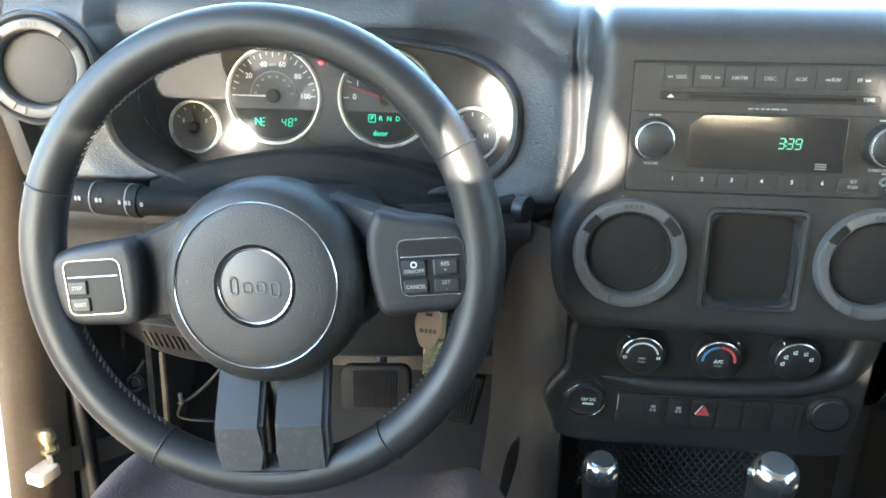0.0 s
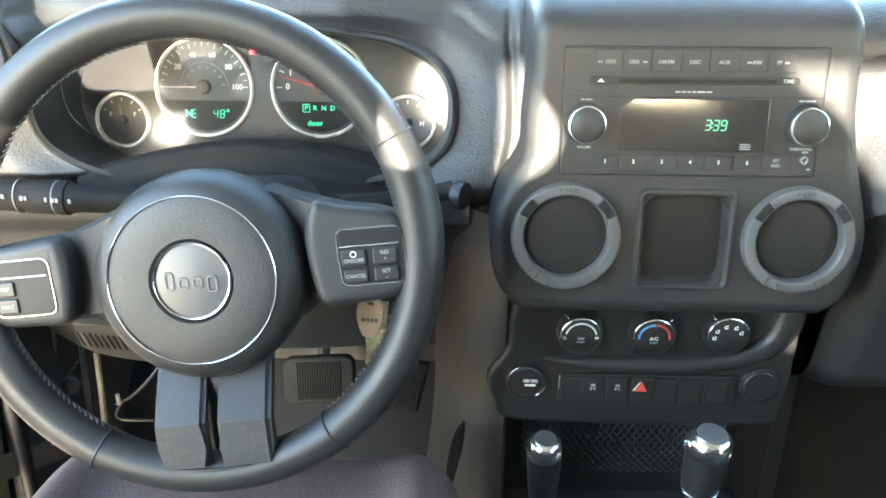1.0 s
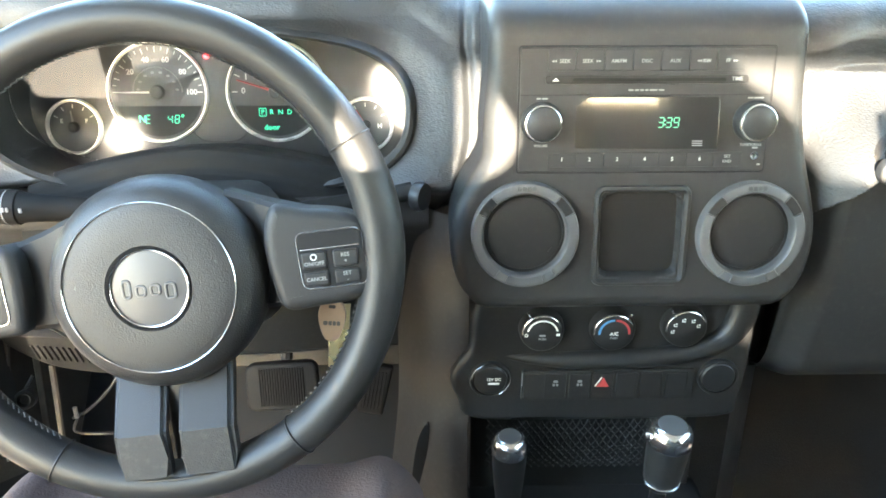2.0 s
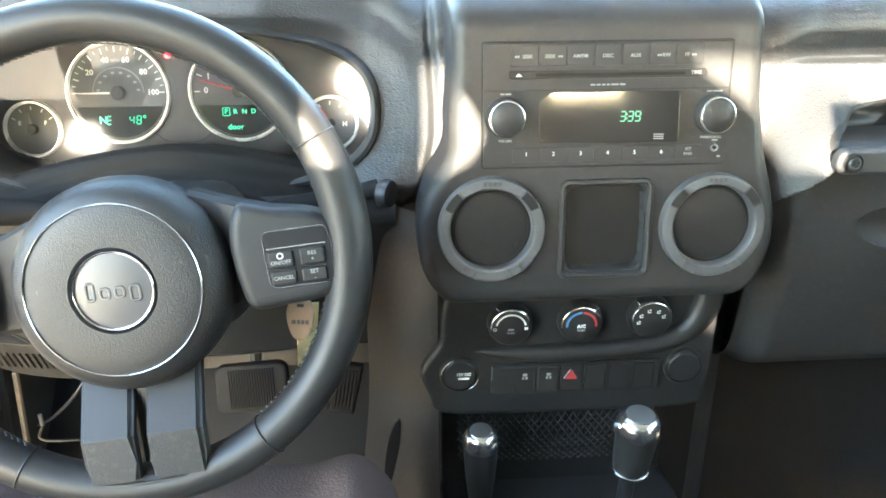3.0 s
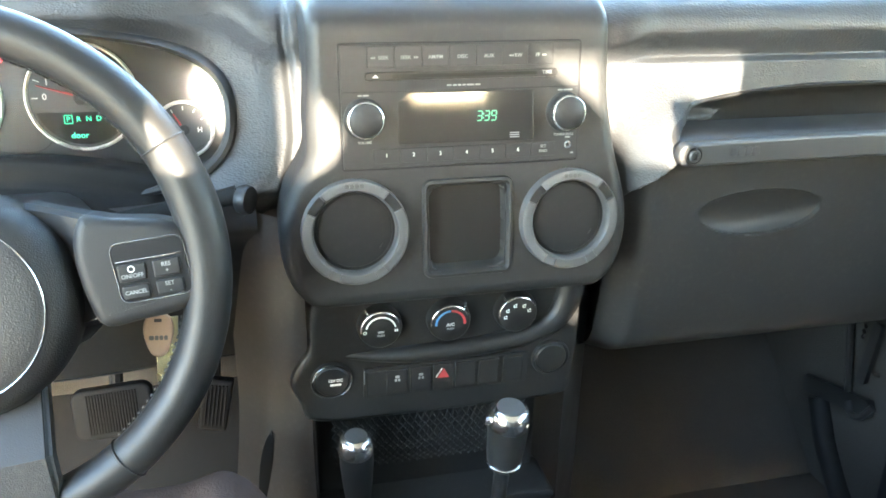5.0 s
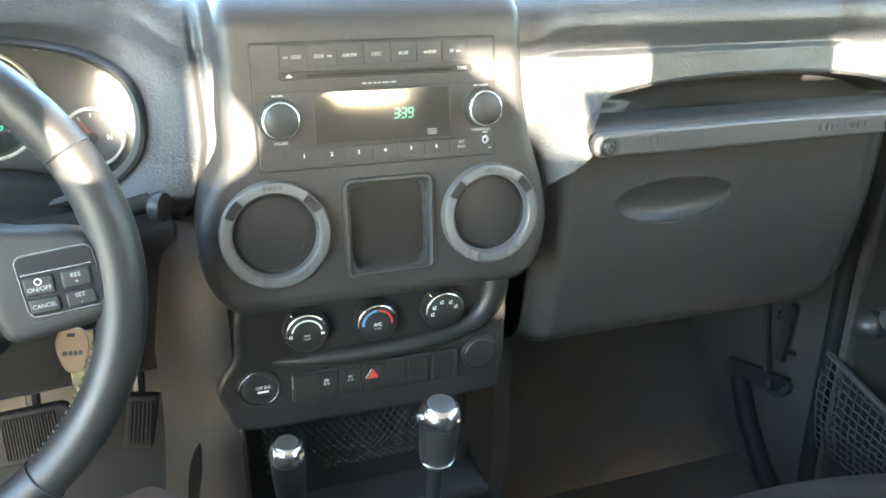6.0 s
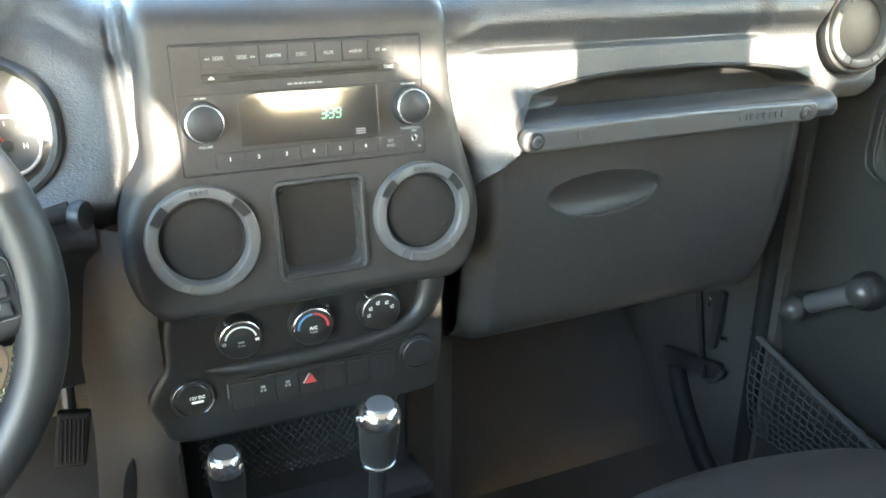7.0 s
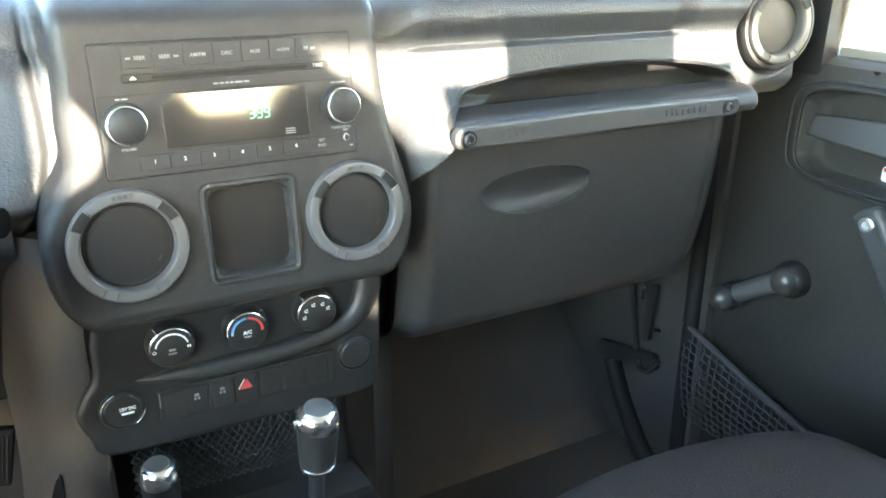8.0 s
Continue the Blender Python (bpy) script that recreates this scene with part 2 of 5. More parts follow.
def made(fn, *a, **k):
    bm = bmesh.new()
    fn(bm, *a, **k)
    return bm


def lettering(text, size, m, mat, parent, align="CENTER", depth=0.0002, name="lettering", wide=1.0, bold=0.022):
    cu = bpy.data.curves.new("text", "FONT")
    cu.body, cu.size, cu.align_x, cu.align_y, cu.extrude, cu.resolution_u, cu.offset = text, size, align, "CENTER", depth, 2, size * bold
    ob = bpy.data.objects.new("text", cu)
    me = bpy.data.meshes.new_from_object(ob)
    bpy.data.objects.remove(ob)
    bpy.data.curves.remove(cu)
    me.transform(m @ Matrix.Diagonal((wide, 1, 1, 1)))
    me.materials.clear()
    me.materials.append(mat)
    o = new(name, me)
    o.parent, o.matrix_parent_inverse = parent, parent.matrix_basis.inverted()
    return o


def bars(widths, h, gap, m, mat, parent, name="lettering", depth=0.0003):
    """Illegible or brand lettering as plain bars in a row, centred."""
    x = -(sum(widths) + gap * (len(widths) - 1)) / 2
    if depth >= 0.0006 and len(widths) > 1:
        for w in widths:
            bars([w], h, 0, m @ shift(x + w / 2), mat, parent, name, depth)
            x += w + gap
        return None
    bm = bmesh.new()
    for w in widths:
        slab(bm, rrect(w, h, min(w, h) * 0.3, x + w / 2, 0, 2), depth, m, depth * 0.4, 0.0, 1)
        x += w + gap
    return part(name, bm, mat, parent)


def face(x, y, z, lean=0.0, yaw=0.0, roll=0.0):
    """Local axes of a surface turned to the cabin: u right, v up (top leaning away), w out to the driver."""
    return pose(x, y, z, 90 - lean, 0, yaw) @ pose(0, 0, 0, 0, 0, roll)


def shift(u=0.0, v=0.0, w=0.0):
    return Matrix.Translation((u, v, w))

# ---- dashboard ----
DX = 0.665
dash = thing("dashboard", "black moulded plastic dashboard with grained upper pad", "dashboard", (0, 0.8, 0.6))
VENT_X = 0.672


def oval(cx, cz, a, b, y, n=2.5, k=72, top=1.0):
    pts = []
    for i in range(k):
        t = 2 * math.pi * i / k
        c, s = math.cos(t), math.sin(t)
        x = a * abs(c) ** (2 / n) * (1 if c > 0 else -1)
        z = b * abs(s) ** (2 / n) * (1 if s > 0 else -1)
        pts.append((cx + x, y, cz + z * (top if z > 0 else 1)))
    return pts


CLU = (-0.394, 0.886, 0.197, 0.073)
SHELF = (0.411, 0.867, 0.207, 0.0385)


def pad_face(x, z):
    y = 0.705 + (0.660 - 0.705) * ease(-0.12, 0.12, x) + (z - 0.88) * 0.10
    r = math.hypot(x - VENT_X if x > 0 else x + 0.622, z - 0.936)
    y -= (y - 0.680) * (1 - ease(0.050, 0.062, r))
    edge = float(np.interp(z, (0.79, 0.815, 0.838, 0.864, 0.89, 0.928, 0.952, 0.971, 0.985), (-0.172, -0.158, -0.150, -0.144, -0.143, -0.144, -0.147, -0.155, -0.172)))
    # bulged panel between binnacle and stack, with a valley beside the stack
    y += (z - 0.85) * (0.45 if z > 0.85 else 0.30) * ease(-0.30, -0.20, x) * (1 - ease(-0.13, -0.08, x)) * (1 - 0.3 * ease(edge, edge + 0.012, x))
    y -= 0.014 * ease(-0.30, -0.19, x) * (1 - ease(edge - 0.003, edge + 0.006, x) * (1 - ease(0.930, 0.965, z)))
    y -= 0.004 * ease(edge - 0.004, edge + 0.010, x) * (1 - ease(-0.10, 0.0, x))
    # swell beside the grab handle
    y -= 0.047 * ease(0.140, 0.196, x) * (1 - ease(0.21, 0.24, x)) * (1 - ease(0.845, 0.930, z))
    if x > 0.14:
        y += 0.06 * ease(0.0, -0.008, z - 0.79 - min(x - 0.14, 0.06))
    if x > 0.60:
        y += 0.09 * ease(0.60, 0.68, x) * ease(0.875, 0.80, z)
    if x < -0.13:
        y += 0.06 * ease(0.826, 0.795, z) * (1 - ease(-0.29, -0.24, x))
        y += 0.045 * ease(0.826, 0.788, z) * ease(-0.26, -0.23, x)
    cx, cz, a, b = CLU
    q = (abs((x - cx) / (a * 1.015)) ** 2.5 + abs((z - cz) / (b * 1.03)) ** 2.5) ** 0.4
    y += 0.2 * (1 - ease(0.97, 1.0, q))
    # soft roll of the hood into the opening
    y += 0.012 * (1 - ease(1.0, 1.25, q))
    # crease along the passenger pad
    y += 0.008 * ease(0.930, 0.936, z) * ease(0.16, 0.2, x) * (1 - ease(0.51, 0.54, x))
    return y


def pad_y(x, z):
    y = pad_face(x, z)
    cx, cz, a, b = SHELF
    q = (abs((x - cx) / (a * 1.025)) ** 2.2 + abs((z - cz) / (b * 1.06)) ** 2.2) ** (1 / 2.2)
    y += 0.17 * (1 - ease(0.96, 1.0, q))
    return y


def pad_point(x, s):
    """s: 0 to 1 up the face, 1 to 2 round the edge, 2 to 3 back to the windscreen."""
    lift = 0.024 * (1 - ease(0.05, 0.10, abs(x - VENT_X if x > 0 else x + 0.622)))
    hood = ease(-0.64, -0.58, x) * (1 - ease(-0.20, -0.15, x))
    lift = max(lift, 0.026 * hood)
    flat = ease(0.14, 0.19, x)
    lift = max(lift, 0.016 * flat)
    zt = 0.944 + lift
    if s <= 1:
        z = 0.79 + (zt - 0.79) * s
        return Vector((x, pad_y(x, z), z))
    y0 = pad_y(x, zt)
    if s <= 2:
        a = (s - 1) * math.pi / 2
        return Vector((x, y0 + (0.052 - 0.017 * flat) * (1 - math.cos(a)), zt + (0.044 - 0.014 * flat) * math.sin(a)))
    r0 = 0.052 - 0.017 * flat
    return Vector((x, y0 + r0 + (1.16 - y0 - r0) * (s - 2), zt + 0.044 - 0.014 * flat - lift * 0.8 * (1 - flat) * ease(2, 2.4, s) - 0.004 * (s - 2)))


bm = bmesh.new()
sheet(bm, pad_point, lin(-DX, 0.716, 790), lin(0, 1, 120) + lin(1, 2, 14)[1:] + lin(2, 3, 14)[1:])
# open the instrument binnacle
hole = [f for f in bm.faces if abs((f.calc_center_median().x - CLU[0]) / (CLU[2] * 1.015)) ** 2.5 + abs((f.calc_center_median().z - CLU[1]) / (CLU[3] * 1.03)) ** 2.5 < 1.0 and f.calc_center_median().y < 0.95 or (f.calc_center_median().z < 0.830 and f.calc_center_median().y > 0.715 and -0.57 < f.calc_center_median().x < -0.235) or (f.calc_center_median().z < 0.816 and -0.57 < f.calc_center_median().x < -0.235)]
bmesh.ops.delete(bm, geom=hole, context="FACES")
part("pad", bm, PAD, dash, "grained dark grey soft pad", sharp=60)

# mouth of the instrument binnacle
bm = bmesh.new()
cx, cz, a, b = CLU
ident = Matrix()
rings = []
for k, j, off, drop in ((1.05, 1.11, 0.012, 0), (1.03, 1.065, 0.003, 0), (1.012, 1.025, 0.001, 0), (0.995, 0.985, 0.004, 0), (0.988, 0.975, 0.014, 0.001), (0.995, 1.02, 0.04, 0.006), (1.03, 1.17, 0.15, 0.020)):
    rings.append(put(bm, [(x, y + (z - 0.88) * 0.10 - 0.014 * ease(-0.30, -0.19, x) + (z - 0.85) * (0.45 if z > 0.85 else 0.30) * ease(-0.30, -0.20, x), z) for x, y, z in oval(cx, cz - drop, a * k, b * j, 0.708 + off)], ident))
loft(bm, rings, True)
part("binnacle_mouth", bm, SOFT, dash)

# cowl that arches over the steering column, in front of the gauges
bm = bmesh.new()
COWL = ((0.795, -0.020), (0.740, -0.006), (0.716, -0.001), (0.708, 0.0), (0.701, -0.002), (0.697, -0.008), (0.695, -0.017), (0.690, -0.022), (0.684, -0.024), (0.677, -0.028), (0.672, -0.036), (0.670, -0.060))


def cowl_point(x, s):
    k = (x + 0.392) / 0.145
    i = min(int(s), len(COWL) - 2)
    y, z = (COWL[i][n] + (COWL[i + 1][n] - COWL[i][n]) * (s - i) for n in (0, 1))
    return Vector((x, y + 0.010 * k * k, 0.857 - 0.0285 * abs(k) ** 1.7 + z))


sheet(bm, cowl_point, lin(-0.560, -0.232, 50), lin(0, len(COWL) - 1, 45))
part("column_cowl", bm, COWLBLACK, dash, "dark arched cowl over the steering column", sharp=60)
bm = bmesh.new()
cx, cz, a, b = SHELF
rings = []
for k, j, d in ((1.045, 1.11, 0.0005), (1.025, 1.06, -0.0012), (1.0, 1.0, -0.0006), (0.985, 0.965, 0.004), (0.975, 0.94, 0.012), (0.955, 0.90, 0.030), (0.90, 0.80, 0.042), (0.60, 0.50, 0.048)):
    rings.append(put(bm, [(x, pad_face(x, z) + d, z) for x, _, z in oval(cx, cz, a * k, b * j, 0, 2.2, 96)], ident))
loft(bm, rings, True, False, True)
part("shelf_pocket", bm, BLACK, dash, "open shelf pocket", sharp=50)

# ledge below the shelf, which carries the grab handle
bm = bmesh.new()
rings = []
for i, x in enumerate([0.190 + 0.020 * (j / 10) ** 1.5 for j in range(10)] + lin(0.210, 0.628, 48)):
    k = math.sqrt(max(0.0, 1 - max(0.0, (0.210 - x) / 0.022) ** 2)) * math.sqrt(max(0.0, 1 - max(0.0, (x - 0.590) / 0.0382) ** 2))
    yf = 0.660 - 0.050 * k
    zt, zb = 0.871, 0.871 - 0.026 - 0.010 * (1 - k) * ease(0.3, 0.4, x)
    prof = [(0.695, zt - 0.035), (0.684, zt - 0.004), (0.676, zt + 0.001), (yf + 0.022, zt + 0.001), (yf + 0.010, zt - 0.001), (yf + 0.003, zt - 0.006), (yf, zt - 0.014), (yf, zb + 0.010), (yf + 0.004, zb + 0.003), (yf + 0.014, zb), (0.70, zb)]
    rings.append(put(bm, [(x, y, z) for y, z in prof], ident))
loft(bm, rings, True, True, True)
part("ledge", bm, SOFT, dash)

# lower face behind the glove box and knee panel
bm = bmesh.new()
sheet(bm, lambda x, z: Vector((x, 0.735 + (0.80 - z) * 0.15, z)), lin(0.13, 0.64, 20), lin(0.60, 0.80, 10))
part("under_panel", bm, BLACK, dash)

# end caps
for s in (-1, 1):
    bm = bmesh.new()
    prof = ([(0.80, 0.74), (0.72, 0.79), (0.690, 0.83)] if s < 0 else [(0.92, 0.74), (0.82, 0.79), (0.745, 0.825), (0.700, 0.86)]) + [(0.676, 0.89), (0.676, 0.965), (0.69, 0.985), (0.73, 0.998), (1.1, 0.985), (1.1, 0.74)]
    rings = [put(bm, [(x * s, y, z) for y, z in prof], ident) for x in ((DX - 0.002, DX + 0.014) if s < 0 else (0.714, 0.728))]
    loft(bm, rings, True, True, True)
    part("end_cap", bm, SOFT, dash)

# knee panel below the instruments
def knee(x, z):
    y = 0.700 + 0.05 * (0.80 - z) / 0.18 - 0.02 * math.exp(-((z - 0.79) / 0.02) ** 2)
    y -= 0.020 * math.exp(-((x + 0.39) / 0.12) ** 2)
    return Vector((x, y, z))


bm = bmesh.new()
knee_foot = lambda x: 0.622 + 0.032 * ease(-0.545, -0.590, x)
sheet(bm, lambda x, s: knee(x, knee_foot(x) + (0.815 - knee_foot(x)) * s), lin(-DX, -0.178, 90), lin(0, 1, 24))
sheet(bm, lambda x, s: knee(x, knee_foot(x)) + Vector((0, 0.06 * s, -0.004 * s)), lin(-DX, -0.178, 90), lin(0, 1, 4))
part("knee_panel", bm, SOFT, dash, "dark grey knee panel", sharp=50)
bm = bmesh.new()
tube(bm, [knee(x, knee_foot(x) - 0.0005) + Vector((0, -0.0015, 0)) for x in lin(-DX, -0.18, 60)], 0.0012, 6)
part("knee_panel_lip", bm, SPOKE, dash)

# side of the centre stack, falling to the tunnel
def flank(t, z):
    a = t * math.pi / 2
    foot = ease(0.60, 0.35, z)
    x = -0.212 - 0.02 * foot + (0.072 + 0.02 * foot) * t
    y = 0.74 - 0.075 * math.sin(a) - 0.05 * foot * t
    return Vector((x, y, z))


bm = bmesh.new()
sheet(bm, flank, lin(0, 1, 16), lin(0.20, 0.80, 40))
part("stack_flank", bm, FLANK, dash, "side of the stack, browned for warm bounce light", sharp=60)
bm = bmesh.new()
slab(bm, smooth_outline([(0.006, 0.045), (0.004, 0.0), (-0.008, -0.045), (-0.013, -0.03), (-0.006, 0.02)], 5), 0.001, face(-0.186, 0.688, 0.515, 0, -18), 0.0004, 0.004, 1)
part("flank_slot", bm, GLOSS, dash, "dark slot in the stack side")
bm = bmesh.new()
sheet(bm, lambda t, z: Vector((0.134 + 0.062 * t, 0.672 + 0.09 * t, z)), lin(0, 1, 10), lin(0.16, 0.86, 30))
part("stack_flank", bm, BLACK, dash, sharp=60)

# ---- centre stack ----
ST = face(0, 0.623, 0.86, 6)
HALF = ((0.725, 0.125), (0.738, 0.142), (0.755, 0.154), (0.780, 0.160), (0.805, 0.160), (0.835, 0.153), (0.855, 0.146), (0.875, 0.138), (0.900, 0.132), (0.93, 0.1295), (0.96, 0.129), (1.1, 0.129))


def half_width(z):
    k = float(np.interp(z, [h[0] for h in HALF], [h[1] for h in HALF]))
    return (k + float(np.interp(z - 0.008, [h[0] for h in HALF], [h[1] for h in HALF])) + float(np.interp(z + 0.008, [h[0] for h in HALF], [h[1] for h in HALF]))) / 3


def stack_point(u, s):
    """u: -1 to 1 across, the last fifth on each side rolling back; s: 0 under edge, 1 foot of the face, 2 its top, 3 over the edge, 4 at the windscreen."""
    if s < 1:
        a = (1 - s) * math.pi / 2
        z, y, hw = 0.744 - 0.016 * math.sin(a), 0.611 + 0.016 * (1 - math.cos(a)) + 0.04 * max(0.0, 0.4 - s), half_width(0.744 - 0.012 * math.sin(a))
    elif s <= 2:
        z = 0.744 + (0.962 - 0.744) * (s - 1)
        y, hw = 0.623 + (z - 0.86) * 0.105, half_width(z)
    elif s <= 3:
        a = (s - 2) * math.pi / 2
        z, y, hw = 0.962 + 0.034 * math.sin(a), 0.6337 + 0.046 * (1 - math.cos(a)), 0.129
    else:
        z, y, hw = 0.996 - 0.008 * (s - 3), 0.6797 + 0.46 * (s - 3), 0.129
    hw += 0.005 * ease(0.84, 0.90, z) if u > 0 else -0.008 * math.exp(-((z - 0.862) / 0.022) ** 2)
    r, k = 0.014, abs(u)
    if k <= 0.8:
        x, d = k / 0.8 * (hw - r), 0.0
    elif k <= 0.93:
        a = (k - 0.8) / 0.13 * math.pi / 2
        x, d = hw - r + r * math.sin(a), r * (1 - math.cos(a))
    else:
        x, d = hw, r + (k - 0.93) / 0.07 * 0.05
    # storage pocket sunk between the vents
    if 1 < s < 2:
        q = (abs((math.copysign(x, u) - 0.004) / 0.0345) ** 8 + abs((z - 0.7995) / 0.0378) ** 8) ** 0.125
        y += 0.020 * (1 - ease(0.93, 1.0, q))
    t = min(1.0, max(0.0, s - 2))
    return Vector((math.copysign(x, u), y + d * math.cos(t * math.pi / 2), z - d * math.sin(t * math.pi / 2)))


stack = thing("centre_stack", "satin black centre stack bezel round the radio and vents", "car console", (0, 0.64, 0.75))
bm = bmesh.new()
us = lin(0, 0.8, 64) + lin(0.8, 0.93, 8)[1:] + lin(0.93, 1, 3)[1:]
sheet(bm, stack_point, [-u for u in reversed(us[1:])] + us, lin(0, 1, 8) + lin(1, 2, 130)[1:] + lin(2, 3, 12)[1:] + lin(3, 4, 8)[1:])
part("upper_bezel", bm, BEZEL, stack, sharp=60)
# storage pocket between the vents
bm = bmesh.new()
m = ST @ shift(0.004, -0.061, 0)
o = rrect(0.083, 0.090, 0.009)
rings = [put(bm, [(u, v, w) for u, v in inset(o, d)], m) for d, w in ((0, 0.0005), (0.001, 0.0030), (0.0035, 0.0036), (0.0055, 0.002), (0.0065, -0.001), (0.0068, -0.006))]
loft(bm, rings, True)
part("pocket_rim", bm, BEZEL, stack)
bm = bmesh.new()
slab(bm, inset(o, 0.0075), -0.0105, m, 0.0006, 0.022, 2)
part("pocket_mat", bm, MATGLOSS, stack, "dark shiny rubber pocket mat")

# lower panel with the heater dials and switches
LP = face(0, 0.655, 0.68, -3)
low = smooth_outline([(-0.120, 0.07), (-0.131, 0.045), (-0.137, 0.02), (-0.139, -0.012), (-0.150, -0.030), (-0.158, -0.05), (-0.150, -0.075), (-0.136, -0.098), (-0.06, -0.102),
                      (0.06, -0.102), (0.128, -0.098), (0.135, -0.075), (0.138, -0.05), (0.138, -0.02), (0.136, 0.02), (0.131, 0.045), (0.120, 0.07)], 4)
bm = bmesh.new()
slab(bm, low, 0.0, LP, 0.006, 0.08, 4)
part("lower_panel", bm, BLACK, stack)
# curved lip under the dials
bm = bmesh.new()
lip = [(-0.112, -0.022, 0.0), (-0.08, -0.0245, 0.006), (-0.03, -0.0255, 0.010), (0.03, -0.0235, 0.011), (0.08, -0.016, 0.011), (0.108, -0.002, 0.006), (0.121, 0.020, 0.000), (0.124, 0.045, -0.006), (0.122, 0.068, -0.010)]
tube(bm, smooth_pts([(u, v, w * 0.6 - 0.004) for u, v, w in lip], 6), [0.003 + 0.0070 * ease(0, 14, i) + 0.0065 * ease(22, 40, i) for i in range(49)], 14, False, LP)
part("dial_lip", bm, BLACK, stack, "rounded ridge under the heater dials")

# tunnel and console
tunnel = thing("floor_console", "dark plastic floor console on the tunnel", "car console", (0, 0.3, 0.2), kind="")
bm = bmesh.new()
prof = [(-0.16, 0.15), (-0.145, 0.40), (-0.135, 0.43), (-0.12, 0.44), (0.12, 0.44), (0.135, 0.43), (0.145, 0.40), (0.16, 0.15)]
rings = [put(bm, [(x, y, z) for x, z in prof], ident) for y in (-0.55, 0.45, 0.75, 0.86)]
loft(bm, rings, True, True, True)
part("body", bm, BLACK, tunnel)

# ---- floor, firewall, shell ----
def block(name, size, at, mat, label="", category="", kind="structure", rot=(0, 0, 0), bev=0.004):
    bm = bmesh.new()
    box(bm, size, pose(*at, *rot), bev)
    return solid(name, bm, mat, label, category, kind=kind)


block("floor", (1.60, 3.6, 0.04), (0, -0.6, 0.13), CARPET, "dark carpeted car floor", "floor")
block("firewall", (1.60, 0.9, 0.03), (0, 1.16, 0.55), CARPET, "dark carpeted firewall", "wall", rot=(90, 0, 0))
block("toe_board", (1.50, 0.34, 0.03), (0, 1.06, 0.24), CARPET, "dark carpeted sloping toe board", "floor", rot=(45, 0, 0))
# dark sheet added over the toe board to stand in for footwell shade
block("shade_sheet", (0.56, 0.34, 0.006), (-0.49, 1.0462, 0.2538), RUBBER, "black sheet added for the shade on the driver floor", "floor mat", rot=(45, 0, 0), bev=0.002)
block("ceiling", (1.50, 2.655, 0.03), (0, -0.7075, 1.47), ROOF, "grey headliner under the hard top", "ceiling")
bm = bmesh.new()
sheet(bm, lambda x, y: Vector((x, y, -0.60)), [-3000, -300, -30, 30, 300, 3000], [-3000, -300, -30, 30, 300, 3000])
solid("ground", bm, ASPHALT, "sunlit tan concrete ground", "ground", kind="structure")
block("kick_panel", (0.32, 0.86, 0.03), (-0.762, 1.055, 0.56), CARPET, "dark carpeted kick panel beside the driver footwell", "wall", rot=(90, 0, 90))
for sx in (1,):
    block("kick_panel", (0.44, 0.86, 0.03), (sx * 0.762, 0.985, 0.56), CARPET, "dark carpeted kick panel beside the footwell", "wall", rot=(90, 0, 90))
# ---- body shell: pillars, sides, roof supports, glass ----
def strut(name, pts, r, mat, label, category, n=12):
    bm = bmesh.new()
    tube(bm, pts, r, n)
    return solid(name, bm, mat, label, category, kind="structure")


for s in (-1, 1):
    # windscreen pillar
    bm = bmesh.new()
    rings = [put(bm, [(s * (0.70 + dx), y + dy, z) for dx, dy in ((0, 0), (0.05, -0.02), (0.07, 0.06), (0.02, 0.09))], ident) for y, z in ((0.72, 0.99), (0.60, 1.22), (0.46, 1.47))]
    loft(bm, rings, True, True, True)
    solid("windscreen_pillar", bm, SOFT, "black trimmed windscreen pillar", "pillar", kind="structure")
    # lower body side behind the doors and rear pillars
    # unseen shell; widths chosen to bound where the sun lands inside
    hts = thing("hard_top_side", "grey side of the hard top with a long window", "wall", (s * 0.815, -1.52, 0.94), kind="structure")
    for w, h, y, z in ((1.0, 0.07, -1.52, 0.975), (1.0, 0.07, -1.52, 1.425), (0.10, 0.38, -1.07, 1.20), (0.12, 0.38, -1.96, 1.20)):
        part("frame", made(box, (w, h, 0.03), pose(s * 0.722, y, z, 90, 0, 90), 0.004), ROOF, hts)
    gl = part("pane", made(box, (0.78, 0.38, 0.005), pose(s * 0.728, -1.51, 1.20, 90, 0, 90), 0.001), PRIVACY, hts, "lightly tinted side glass")
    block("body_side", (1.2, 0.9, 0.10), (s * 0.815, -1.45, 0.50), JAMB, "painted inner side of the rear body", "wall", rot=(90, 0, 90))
    block("rear_pillar", (0.20 if s > 0 else 0.105, 0.62, 0.06), (s * (0.635 if s > 0 else 0.6825), -2.03, 1.18), ROOF, "rear corner panel of the hard top", "pillar", rot=(90, 0, 0))
    # black sail panel in the front corner of the side window
    block("sail_panel", (0.19, 0.62, 0.03), (s * 0.775, 0.748, 1.18), BLACK, "black sail panel at the front of the side window", "pillar", rot=(90, 0, 90))
    # driver-side pillar is thicker to keep sun off the jamb
    block("centre_pillar", (0.10, 1.32, 0.06 if s > 0 else 0.09), (0.75 if s > 0 else -0.765, -0.42, 0.81), ROOF, "centre door pillar", "pillar", rot=(90, 0, 90))
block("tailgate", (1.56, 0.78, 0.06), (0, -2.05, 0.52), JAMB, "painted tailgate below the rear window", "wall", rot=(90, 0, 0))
block("roof_header", (1.5, 0.10, 0.05), (0, 0.53, 1.475), ROOF, "windscreen header rail", "wall")
